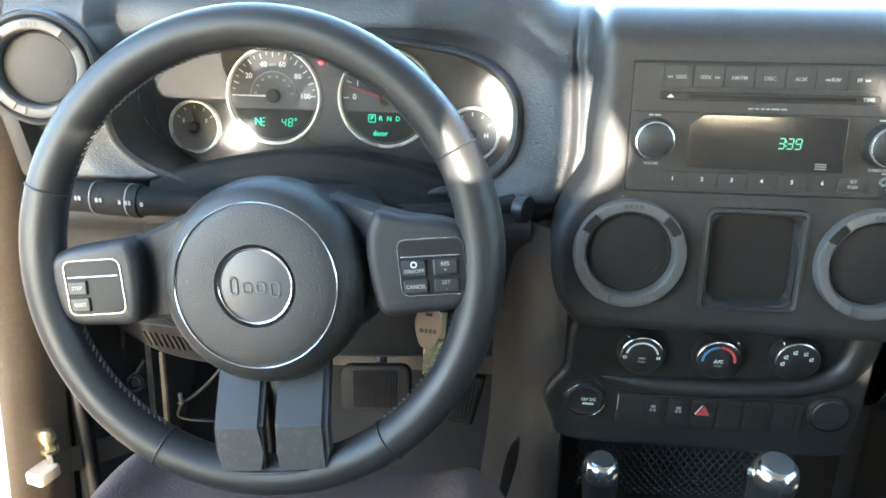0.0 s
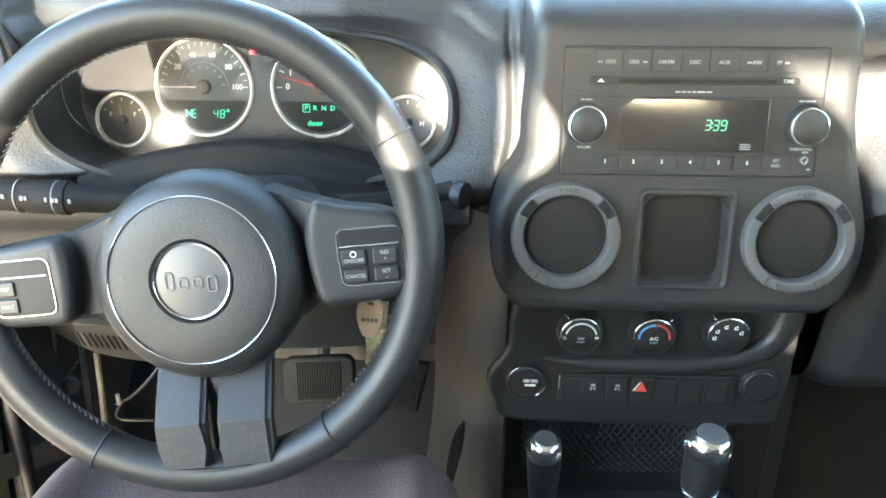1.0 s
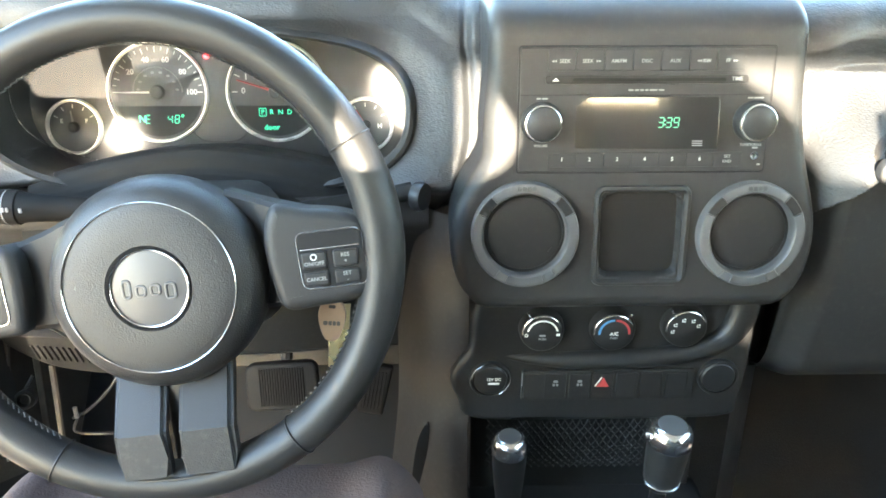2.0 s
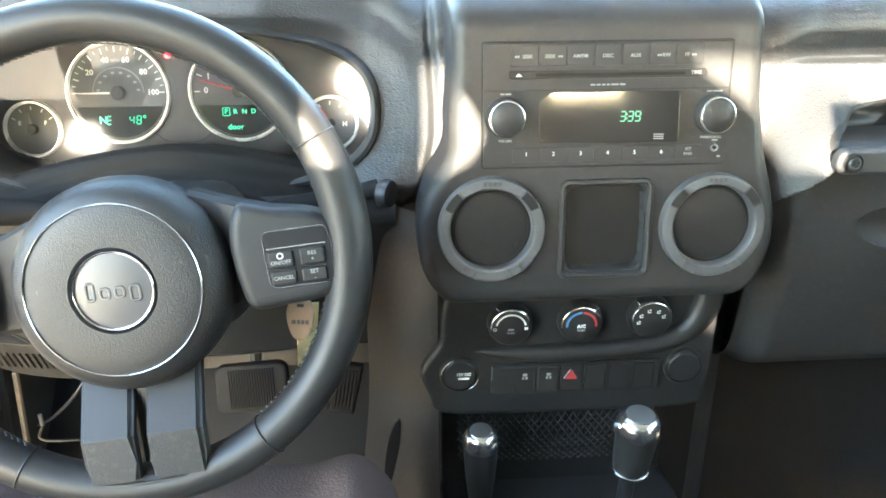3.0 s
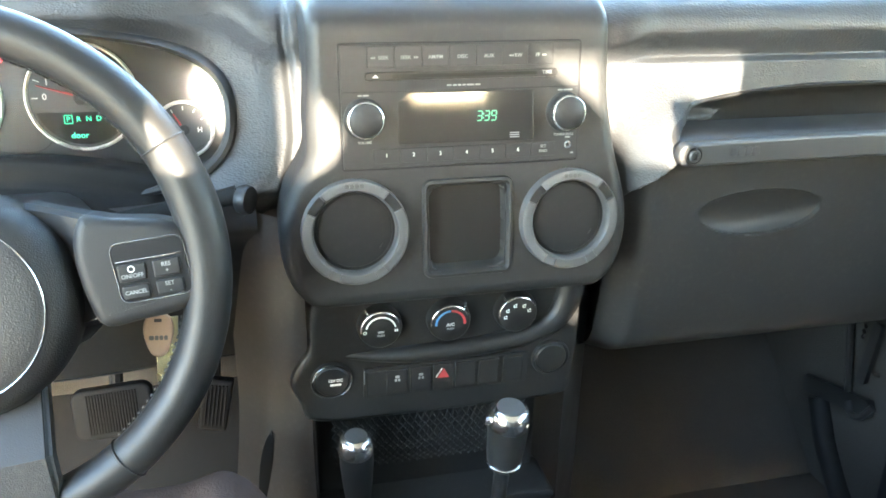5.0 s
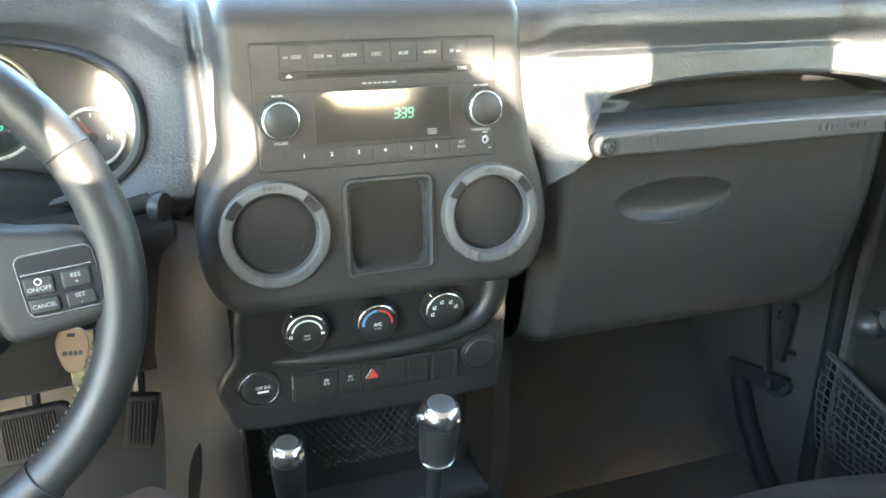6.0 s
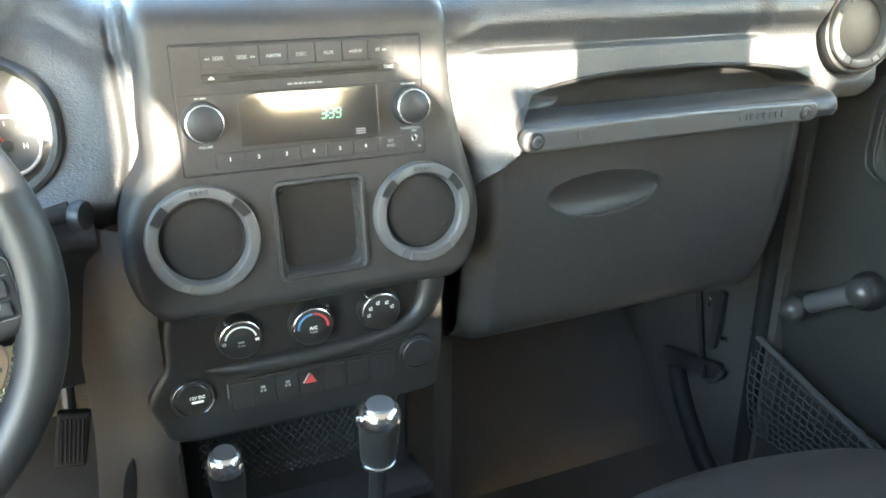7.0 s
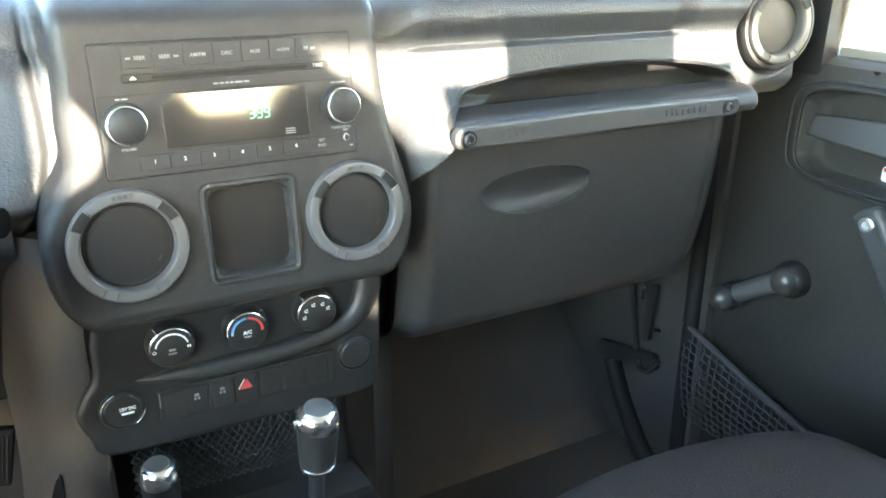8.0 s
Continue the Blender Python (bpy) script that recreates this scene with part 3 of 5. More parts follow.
# windscreen
bm = bmesh.new()
box(bm, (1.44, 0.66, 0.005), pose(0, 0.79, 1.225, 122, 0, 0), 0.002)
ws = solid("windscreen", bm, WINDOW, "clear raked windscreen", "window", kind="structure")
ws.visible_shadow = False
# unseen rear glass, added to dim the sky behind; sun passes untinted
rg = block("rear_window", (1.36, 0.55, 0.005), (0, -2.06, 1.18), REARGLASS, "tinted rear window of the hard top", "window", rot=(90, 0, 0), bev=0.001)
rg.visible_shadow = False

# ---- sports bar and seats ----
# unseen bars, thickened to shade the driver end of the dash
for s in (-1, 1):
    strut("sports_bar", [(s * 0.672, -0.40, 0.15), (s * 0.672, -0.42, 1.2), (s * 0.66, -0.45, 1.38), (s * 0.5, -0.45, 1.41), (0, -0.45, 1.41)], 0.044, ROOF, "padded black sports bar", "roll bar")
    strut("sports_bar", [(s * 0.66, -0.45, 1.40), (s * 0.71, -1.3, 1.38), (s * 0.725, -1.95, 1.0)], 0.028, ROOF, "padded black sports bar", "roll bar")


def cushion(w, d, h, taper=0.0, bow=0.0):
    """A padded block, d deep in local y, with bolsters at both sides."""
    bm = bmesh.new()
    us = [math.sin(a * math.pi / 2) for a in lin(-1, 1, 60)]

    def top(u, t):
        z = h * (max(0.0, 1 - abs(u) ** 8) * max(0.0, 1 - abs(t) ** 8)) ** 0.4
        z += 0.028 * math.exp(-((abs(u) - 0.80) / 0.14) ** 2) * (1 - abs(t) ** 8) * (1 if abs(u) < 1 else 0) * (1 if bow == 0 else 1 - ease(0.1, 0.9, t))
        return Vector((u * w / 2 * (1 - taper * (t + 1) / 2), t * d / 2 - bow * u * u * ease(-1, 1, t), z))
    sheet(bm, top, us, us)
    sheet(bm, lambda u, t: Vector((u * w / 2 * (1 - taper * (t + 1) / 2), t * d / 2 - bow * u * u * ease(-1, 1, t), -0.03)), lin(-1, 1, 28), [-1, 1])
    for a, b in (((-1, -1), (1, -1)), ((1, -1), (1, 1)), ((1, 1), (-1, 1)), ((-1, 1), (-1, -1))):
        p, q = (Vector((c[0] * w / 2 * (1 - taper * (c[1] + 1) / 2), c[1] * d / 2, 0)) for c in (a, b))
        front = bow if a[1] == 1 and b[1] == 1 else 0.0
        drop = (bow if a[1] == 1 else 0.0, bow if b[1] == 1 else 0.0)
        sheet(bm, lambda k, z: p.lerp(q, k) + Vector((0, -front * (2 * k - 1) ** 2 if front else -(drop[0] * ease(0, 1, 1 - k) + drop[1] * ease(0, 1, k)), z)), lin(0, 1, 28), [-0.03, 0])
    return bm


def seat(x, front, z, label, nose=0.20, wide=0.48, rest=0.25, hx=0.0, taper=0.05, up=0.04, cx=0.0, shade_wing=0.0, bow=0.0):
    s = thing("front_seat", label, "car seat", (x, front - 0.3, 0.15), "front seats")
    depth = front + 0.06
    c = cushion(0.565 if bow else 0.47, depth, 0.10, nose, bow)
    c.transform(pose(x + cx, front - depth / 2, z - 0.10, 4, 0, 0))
    # driver cushion alone gets the lighter CLOTH, standing in for stronger light there
    part("cushion", c, FABRIC if bow else CLOTH, s, "dark brown-black cloth cushion" if bow else "mauve-brown cloth cushion, lightened for the light on it")
    bk = cushion(wide, 0.62 + up, 0.10, taper)
    bk.transform(pose(x, -0.20, 0.76 + up / 2, 90 + 12, 0, 0))
    part("backrest", bk, FABRIC, s)
    hr = bmesh.new()
    if shade_wing:
        # unseen headrest; overhanging outer wing added to trim the sun on the gauges
        o = smooth_outline([(rest / 2, -0.10), (rest / 2, -0.06), (rest / 2, 0.0), (rest / 2, 0.05), (rest / 2 - 0.03, 0.09), (0, 0.105), (-rest / 2 - shade_wing + 0.02, 0.095), (-rest / 2 - shade_wing, 0.06), (-rest / 2 - shade_wing, -0.012), (-rest / 2 - shade_wing + 0.012, -0.028), (-rest / 2, -0.034), (-rest / 2, -0.06), (-rest / 2, -0.08), (-rest / 2, -0.10)], 4)
        slab(hr, o, 0.03, pose(x + hx, -0.24, 1.095, 90, 0, 0), 0.01, 0.05, 3)
    else:
        slab(hr, rrect(rest, 0.20, 0.06), 0.05, pose(x + hx, -0.24, 1.095, 90 + 8, 0, 0), 0.03, 0.05, 5)
    part("headrest", hr, FABRIC, s)
    for dx in (-0.06, 0.06):
        part("headrest_post", made(tube, [(x + dx, -0.23, 1.03), (x + dx, -0.24, 1.13)], 0.007, 8), BRIGHT, s)
    part("base", made(box, (0.40, 0.40, z - 0.30), pose(x, 0.16, (z - 0.02) / 2 + 0.07), 0.01), BLACK, s)
    return s


# backs and headrests are unseen, sized to cast shadow edges on the dash
seat(-0.405, 0.635, 0.578, "dark cloth driver seat with rounded front edge", 0.20, 0.42, 0.250, 0.004, 0.04, -0.037, 0.032, shade_wing=0.054)
seat(0.370, 0.538, 0.506, "dark cloth passenger seat with side bolsters", 0.0, rest=0.225, hx=-0.0055, cx=-0.004, taper=0.165, up=0.0, bow=0.062)

rear = thing("bench_seat", "unseen dark cloth rear bench, headrest cut to shape the sun patches", "car seat", (0, -1.1, 0.15))
part("cushion", made(slab, rrect(1.0, 0.45, 0.06), 0.42, pose(0, -0.95, 0.15), 0.04, 0, 4), FABRIC, rear)
# unseen back, split and notched to let one sun glint through
part("backrest", made(slab, rrect(0.570, 0.62, 0.05, -0.2300, 0.0), 0.06, pose(0, -1.12, 0.86, 90, 0, 0), 0.02, 0.06, 4), FABRIC, rear, "wide half of the split back")
part("backrest", made(slab, [(0.057, -0.31), (0.605, -0.31), (0.605, 0.31), (0.083, 0.31), (0.083, 0.143), (0.057, 0.143)], 0.06, pose(0, -1.12, 0.86, 90, 0, 0), 0.004, 0.06, 2), FABRIC, rear, "narrow half of the split back, notched to pass a sun glint")
# unseen headrest, outline cut to cast the sun patch edges on the stack
part("headrest", made(slab, smooth_outline([(0.138, -0.40), (0.138, -0.25), (0.138, -0.13), (0.142, -0.108), (0.160, -0.100), (0.185, -0.092), (0.192, -0.04), (0.196, 0.0), (0.178, 0.045), (0.138, 0.09), (0.105, 0.113), (0.07, 0.14), (0.0, 0.17), (-0.085, 0.165), (-0.112, 0.150), (-0.112, 0.125), (-0.100, 0.108), (-0.088, 0.085), (-0.085, 0.065), (-0.095, 0.045), (-0.115, 0.034), (-0.140, 0.015), (-0.142, -0.10), (-0.142, -0.40)], 5), 0.05, pose(-0.085, -1.05, 1.13, 90, 0, 0), 0.01, 0.05, 4), FABRIC, rear)

# unseen strip added behind the seats to shade part of the dash
belt = thing("sun_block_strip", "unseen black webbing strip added to block a band of sun", "seat belt", (-0.24, -0.9, 1.0))
part("webbing", made(box, (0.0590, 0.62, 0.003), pose(-0.2440, -0.90, 1.14, 90, 0, 0), 0.001), BLACK, belt)

# ---- steering wheel ----
WM = face(-0.39, 0.54, 0.814, 14, 0, 6)
wheel = thing("steering_wheel", "black leather three-spoke steering wheel with chrome rings", "steering wheel", (-0.39, 0.62, 0.80))
bm = bmesh.new()
N, K = 120, 20
rings = []
for i in range(N):
    a = 2 * math.pi * i / N
    # grips swell a little at the spokes' ends
    grip = 1 + 0.06 * math.exp(-((math.sin(a) - 0.1) / 0.3) ** 2)
    rings.append(put(bm, [((0.1765 + 0.0165 * grip * math.cos(b)) * math.cos(a), (0.1765 + 0.0165 * grip * math.cos(b)) * math.sin(a), 0.0175 * math.sin(b)) for b in (2 * math.pi * j / K for j in range(K))], WM))
loft(bm, rings + [rings[0]], True)
part("rim", bm, LEATHER, wheel, "black leather rim")
for deg in (158, 24, 238, 302):
    bm = bmesh.new()
    a = radians(deg)
    tube(bm, [((0.1765 + 0.0170 * math.cos(b)) * math.cos(a), (0.1765 + 0.0170 * math.cos(b)) * math.sin(a), 0.0179 * math.sin(b)) for b in (2 * math.pi * j / 24 for j in range(24))], 0.0009, 5, True, WM)
    part("seam", bm, BLACK, wheel, "stitched seam across the rim")
# stitches on the inside of the rim
for a0, a1 in ((26, 156), (198, 236), (304, 342)):
    bm = bmesh.new()
    k = int((a1 - a0) / 1.9)
    for i in range(k):
        a, b = radians(a0 + (a1 - a0) * i / k), radians(a0 + (a1 - a0) * (i + 0.62) / k)
        tube(bm, [(0.1592 * math.cos(a), 0.1592 * math.sin(a), -0.0030), (0.1590 * math.cos((a + b) / 2), 0.1590 * math.sin((a + b) / 2), -0.0010), (0.1593 * math.cos(b), 0.1593 * math.sin(b), 0.0012)], 0.0007, 5, False, WM)
    part("stitching", bm, THREAD, wheel, "grey cross stitching")
HB = WM @ shift(0.005, -0.018, 0)
bm = bmesh.new()
lathe(bm, [(0.062, -0.05), (0.074, -0.045), (0.0805, -0.03), (0.0815, -0.012), (0.080, 0.004), (0.0765, 0.013), (0.071, 0.019), (0.064, 0.0222), (0.055, 0.0234), (0.042, 0.0240), (0.032, 0.0238), (0.0295, 0.0195), (0.002, 0.0195)], HB, 72)
part("airbag_cover", bm, AIRBAG, wheel, "grained black round airbag cover")
part("trim_ring", made(lathe, [(0.0628, 0.0222), (0.0629, 0.0236), (0.0633, 0.0240), (0.0638, 0.0235), (0.0639, 0.0215)], HB, 72, False, False), CHROME, wheel, "thin chrome ring")
bm = bmesh.new()
lathe(bm, [(0.0295, 0.017), (0.0295, 0.0230), (0.0287, 0.0240), (0.0279, 0.0236), (0.0277, 0.0215)], HB, 60, False, False)
part("emblem_ring", bm, CHROME, wheel, "chrome ring round the badge")
bm = bmesh.new()
lathe(bm, [(0.0279, 0.0195), (0.0277, 0.0218), (0.02, 0.0226), (0.001, 0.023)], HB, 48)
badge = part("badge", bm, BADGE, wheel, "dark satin round badge")
for u, v, w, h in ((-0.0165, 0.0010, 0.0080, 0.0150), (-0.0060, -0.0012, 0.0090, 0.0098), (0.0046, -0.0012, 0.0090, 0.0098), (0.0156, -0.0030, 0.0092, 0.0135)):
    part("badge_mark", made(ringbar, rrect(w, h, 0.0034, u, v), 0.0026, 0.0012, HB, 0.0226), RINGGREY, badge, "raised grey mark on the badge")
for u, v in ((-0.050, 0.006), (0.048, 0.014)):
    bars([0.004, 0.002], 0.004, 0.0008, HB @ shift(u, v, 0.0232), EMBOSS, wheel, "horn_mark")
bars([0.006, 0.005, 0.006], 0.0035, 0.001, HB @ shift(0.004, -0.046, 0.0230), EMBOSS, wheel, "airbag_mark")
bars([0.005, 0.004, 0.007], 0.0022, 0.001, HB @ shift(0.004, -0.0515, 0.0228), EMBOSS, wheel, "airbag_mark")


def pod(name, pts, front):
    bm = bmesh.new()
    slab(bm, smooth_outline(pts, 5), front, WM, 0.008, 0.022, 5)
    return part(name, bm, SPOKE, wheel, "dark grey plastic spoke")


# necks between the hub and the switch pods
for side in (-1, 1):
    bm = bmesh.new()
    rings = []
    for u, w, t, bt in ((0.06, -0.010, 0.046, -0.050), (0.080, -0.012, 0.038, -0.050), (0.100, -0.004, 0.031, -0.048), (0.160, -0.004, 0.012, -0.042)):
        d = 0.004
        v0, v1 = bt + (0.003 if side < 0 else 0), t - (0.008 if side < 0 else 0)
        rings.append(put(bm, [(side * u, v1, -0.04), (side * u, v1, w - d), (side * u, v1 - d, w), (side * u, v0 + d, w), (side * u, v0, w - d), (side * u, v0, -0.04)], WM))
    loft(bm, rings, True, True, True)
    part("spoke_neck", bm, SPOKE, wheel)
podl = pod("spoke", [(-0.166, 0.006), (-0.152, 0.0175), (-0.125, 0.021), (-0.100, 0.022), (-0.093, 0.005), (-0.094, -0.030), (-0.100, -0.0445), (-0.125, -0.0455), (-0.150, -0.0435), (-0.1625, -0.030)], 0.012)
podr = pod("spoke", [(0.098, 0.031), (0.120, 0.027), (0.150, 0.021), (0.166, 0.010), (0.1695, -0.015), (0.166, -0.038), (0.152, -0.0465), (0.125, -0.0485), (0.100, -0.0485), (0.092, -0.030), (0.089, 0.005)], 0.012)
# bottom spokes
for x0, x1, y0, y1 in ((-0.0425, -0.0035, -0.0385, -0.0040), (0.0065, 0.0480, 0.0065, 0.0445)):
    bm = bmesh.new()
    for (v0, w0), (v1, w1), mat in (((-0.070, -0.014), (-0.130, 0.020), SPOKE), ((-0.130, 0.020), (-0.165, 0.0190), SPOKEGRAIN)):
        bm = bmesh.new()
        a = [(x0, v0, w0), (x1, v0, w0), (x1, v1, w1), (x0, v1, w1)] if mat is SPOKE else [(x0, v0, w0), (x1, v0, w0), (x1, -0.150, w0), (y1, v1, w1), (y0, v1, w1), (x0, -0.150, w0)]
        b = [(u + (0.004 if u > (x0 + x1) / 2 else -0.004) * (0.3 if abs(u) > 0.02 else 0), v, w - 0.011) for u, v, w in a]
        loft(bm, [put(bm, b, WM), put(bm, a, WM)], True, True, True)
        long = [e for e in bm.edges if abs((WM.inverted() @ e.verts[0].co).x - (WM.inverted() @ e.verts[1].co).x) < 0.001 and min((WM.inverted() @ e.verts[0].co - Vector(p)).length for p in a) < 0.0005 and min((WM.inverted() @ e.verts[1].co - Vector(p)).length for p in a) < 0.0005]
        bmesh.ops.bevel(bm, geom=long, offset=0.0035, segments=3, affect="EDGES")
        part("spoke", bm, mat, wheel, "satin grey lower spoke" if mat is SPOKE else "grained foot of the lower spoke", sharp=25)
part("spoke_cup", made(tube, smooth_pts([(-0.0445, -0.154, 0.006), (-0.0430, -0.160, 0.011), (-0.040, -0.1665, 0.0140), (0.0, -0.1690, 0.0152), (0.044, -0.1665, 0.0140), (0.0475, -0.160, 0.011), (0.0495, -0.154, 0.006)]), 0.0016, 8, False, WM), BLACK, wheel, "black seam round the lower spokes")
part("spoke_gap", made(box, (0.016, 0.092, 0.02), WM @ shift(0.0015, -0.124, -0.014), 0.002), BLACK, wheel)

# switch pads
def pad_frame(parent, u0, u1, v0, v1):
    o = [(u + (v - v1) * -0.04, v) for u, v in rrect(u1 - u0, v1 - v0, 0.0065, (u0 + u1) / 2, (v0 + v1) / 2)]
    bm = bmesh.new()
    ringbar(bm, o, 0.0008, 0.0016, WM, 0.0117)
    part("chrome_frame", bm, BRIGHT, parent, "thin bright frame")
    bm = bmesh.new()
    slab(bm, inset(o, 0.0012), 0.0128, WM, 0.0004, -0.0115, 2)
    part("switch_pad", bm, WINBLACK, parent)
    vm = v1 - 0.0135
    part("chrome_line", made(box, (u1 - u0 - 0.006, 0.0008, 0.0016), WM @ shift((u0 + u1) / 2, vm, 0.0126), 0.0003), BRIGHT, parent)


def button(parent, u, v, w, h, text, size=0.0042):
    bm = bmesh.new()
    slab(bm, rrect(w, h, 0.0018), 0.0148, WM @ shift(u, v, 0), 0.0012, -0.011, 3)
    b = part("button", bm, BLACK, parent, "black rubber button")
    rows = text.split("|")
    for i, row in enumerate(rows):
        lettering(row, size, WM @ shift(u, v + (len(rows) - 1) * 0.0023 - i * 0.0046, 0.0148), GREYINK, b, bold=0.008)


pad_frame(podl, -0.1535, -0.1060, -0.0355, 0.0085)
button(podl, -0.1425, -0.0135, 0.0165, 0.0115, "STEP")
button(podl, -0.1415, -0.0268, 0.0165, 0.0115, "RESET", 0.0038)
pad_frame(podr, 0.1130, 0.1630, -0.0340, 0.0095)
button(podr, 0.1255, -0.0125, 0.0185, 0.0125, "|ON/OFF", 0.0042)
button(podr, 0.1490, -0.0125, 0.0185, 0.0125, "RES|+", 0.0042)
button(podr, 0.1260, -0.0265, 0.0185, 0.0105, "CANCEL", 0.0040)
button(podr, 0.1490, -0.0265, 0.0185, 0.0105, "SET|-", 0.0042)
part("button_mark", made(lathe, [(0.0018, 0), (0.0024, 0), (0.0024, 0.0003), (0.0018, 0.0003)], WM @ shift(0.1255, -0.0098, 0.0148), 16, False, False), INK, podr)

# ---- steering column, stalks, key ----
col = thing("steering_column", "black plastic steering column shroud", "steering column", (-0.39, 0.66, 0.79))
bm = bmesh.new()
rings = []
for w, a, b in ((-0.03, 0.055, 0.050), (-0.06, 0.075, 0.060), (-0.12, 0.080, 0.066), (-0.20, 0.080, 0.068)):
    rings.append(put(bm, [(u, v - 0.015, w) for u, v in rrect(a * 2, b * 2, 0.035)], face(-0.39, 0.54, 0.814, 14)))
loft(bm, rings, True, True, True)
part("shroud", bm, BLACK, col)
part("column_tube", made(tube, [tuple(face(-0.39, 0.54, 0.814, 14) @ Vector((0, -0.01, w))) for w in (-0.18, -0.30)], 0.03, 16), BLACK, col)
part("column_boot", made(lathe, [(0.05, -0.045), (0.066, -0.05), (0.066, -0.056), (0.058, -0.06), (0.058, -0.066)], WM @ shift(0, -0.01, 0), 40), BLACK, col)

stalk = thing("turn_signal_stalk", "black turn signal stalk with white lamp symbols", "control stalk", (-0.45, 0.655, 0.81))
bm = bmesh.new()
P0, P1 = Vector((-0.455, 0.655, 0.813)), Vector((-0.622, 0.655, 0.820))
tube(bm, [P0.lerp(P1, t) for t in (0, 0.2, 0.45, 0.5, 0.505, 0.72, 0.725, 1.0)], [0.010, 0.0110, 0.0128, 0.0142, 0.0156, 0.0156, 0.0148, 0.0148], 20)
part("lever", bm, COWLBLACK, stalk)
for dx, wds in ((-0.605, [0.005]), (-0.593, [0.003, 0.003]), (-0.573, [0.004, 0.003]), (-0.553, [0.003]), (-0.545, [0.003, 0.003]), (-0.532, [0.0035])):
    bars([w * 0.8 for w in wds], 0.0042, 0.001, face(dx, 0.6388, 0.8135 + 0.0055 - 0.06 * (dx + 0.53)), GREYINK, stalk, "symbol", 0.0008)
for x in (-0.583, -0.549):
    part("groove", made(tube, [(x, 0.655 + 0.0157 * math.cos(a), 0.8105 + 0.0055 - 0.042 * (x + 0.53) + 0.0157 * math.sin(a)) for a in lin(0, 6.28, 20)], 0.0006, 5), GREYINK, stalk)
wip = thing("wiper_stalk", "black wiper stalk beside the steering wheel", "control stalk", (-0.30, 0.66, 0.81))
bm = bmesh.new()
tube(bm, [(-0.32, 0.66, 0.80), (-0.27, 0.66, 0.812), (-0.232, 0.66, 0.820), (-0.205, 0.66, 0.825), (-0.193, 0.66, 0.827)], [0.012, 0.010, 0.008, 0.008, 0.009], 14)
part("lever", bm, COWLBLACK, wip)
part("tip", made(lathe, [(0.004, -0.006), (0.012, -0.005), (0.0135, 0.0), (0.012, 0.005), (0.004, 0.006)], pose(-0.186, 0.655, 0.824, 90, 30, 60), 24), BLACK, wip, "round black end knob")

KY = face(-0.262, 0.600, 0.716, 10, 0, -4)
key = thing("ignition_key", "brass key with tan plastic head in the ignition", "key", (-0.26, 0.6, 0.72))
bm = bmesh.new()
slab(bm, smooth_outline([(0, 0.020), (0.009, 0.017), (0.012, 0.006), (0.009, -0.008), (0.004, -0.016), (-0.004, -0.016), (-0.009, -0.008), (-0.012, 0.006), (-0.009, 0.017)], 4), 0.003, KY @ shift(-0.002, 0.012, 0.004), 0.0015, 0.002, 2)
part("head", bm, KEYGREY, key, "tan plastic key head")
bars([0.004, 0.003, 0.003, 0.003], 0.004, 0.0006, KY @ shift(-0.002, 0.012, 0.007), EMBOSS, key, "key_mark")
part("key_hole", made(slab, rrect(0.006, 0.003, 0.001), 0.0004, KY @ shift(-0.002, 0.027, 0.007), 0.0001), BLACK, key)
bm = bmesh.new()
slab(bm, [(-0.006, -0.030), (-0.001, -0.033), (0.010, -0.030), (0.011, 0.028), (-0.008, 0.026)], 0.002, KY @ shift(0.002, 0, 0), 0.0006, 0.002, 2)
part("blade", bm, BRASS, key, "bright brass blade")
part("lock_barrel", made(tube, [(-0.258, 0.615, 0.742), (-0.262, 0.69, 0.748)], 0.015, 20), BLACK, key)

SEGS = {"3": "abgcd", "9": "abcdfg", "8": "abcdefg", "4": "bcfg", "E": "adefg"}


def digit(ch, h, m, parent, mat=DIMGREEN):
    """A seven-segment digit, leaning a little."""
    w, t = h * 0.52, h * 0.085
    spots = {"a": (0, h / 2, w, t), "g": (0, 0, w, t), "d": (0, -h / 2, w, t), "b": (w / 2, h / 4, t, h * 0.42), "c": (w / 2, -h / 4, t, h * 0.42), "f": (-w / 2, h / 4, t, h * 0.42), "e": (-w / 2, -h / 4, t, h * 0.42)}
    bm = bmesh.new()
    for k in SEGS[ch]:
        x, y, a, b = spots[k]
        slab(bm, [(p + q * 0.12, q) for p, q in rrect(a * 0.92, b * 0.92, t * 0.3, x, y, 1)], 0.0002, m, 0.00005, 0, 1)
    part("digit", bm, mat, parent)


# ---- instrument cluster ----
CL = face(0, 0.82, 0.885, 8)
clu = thing("instrument_cluster", "grey instrument cluster with chrome-ringed gauges", "instrument cluster", (-0.393, 0.83, 0.88))
bm = bmesh.new()
slab(bm, [(u, v) for u, _, v in oval(CLU[0], -0.016, 0.206, 0.098, 0)], 0.0, CL, 0.003, 0.02, 2)
part("panel", bm, CLUSTERGREY, clu, "dark grey gauge panel")


def gauge(cx, cz, r, label):
    m = CL @ shift(cx, cz - 0.885, 0)
    g = part("gauge", made(lathe, [(r, 0), (r, 0.0012), (0.001, 0.0012)], m, 56), DIALFACE, clu, label)
    part("chrome_ring", made(lathe, [(r - 0.0005, 0.0), (r, 0.004), (r + 0.0010, 0.006), (r + 0.0020, 0.006), (r + 0.0029, 0.004), (r + 0.0032, 0)], m, 64, False, False), SILVER, g, "bright gauge ring")
    return m @ shift(0, 0, 0.0012), g


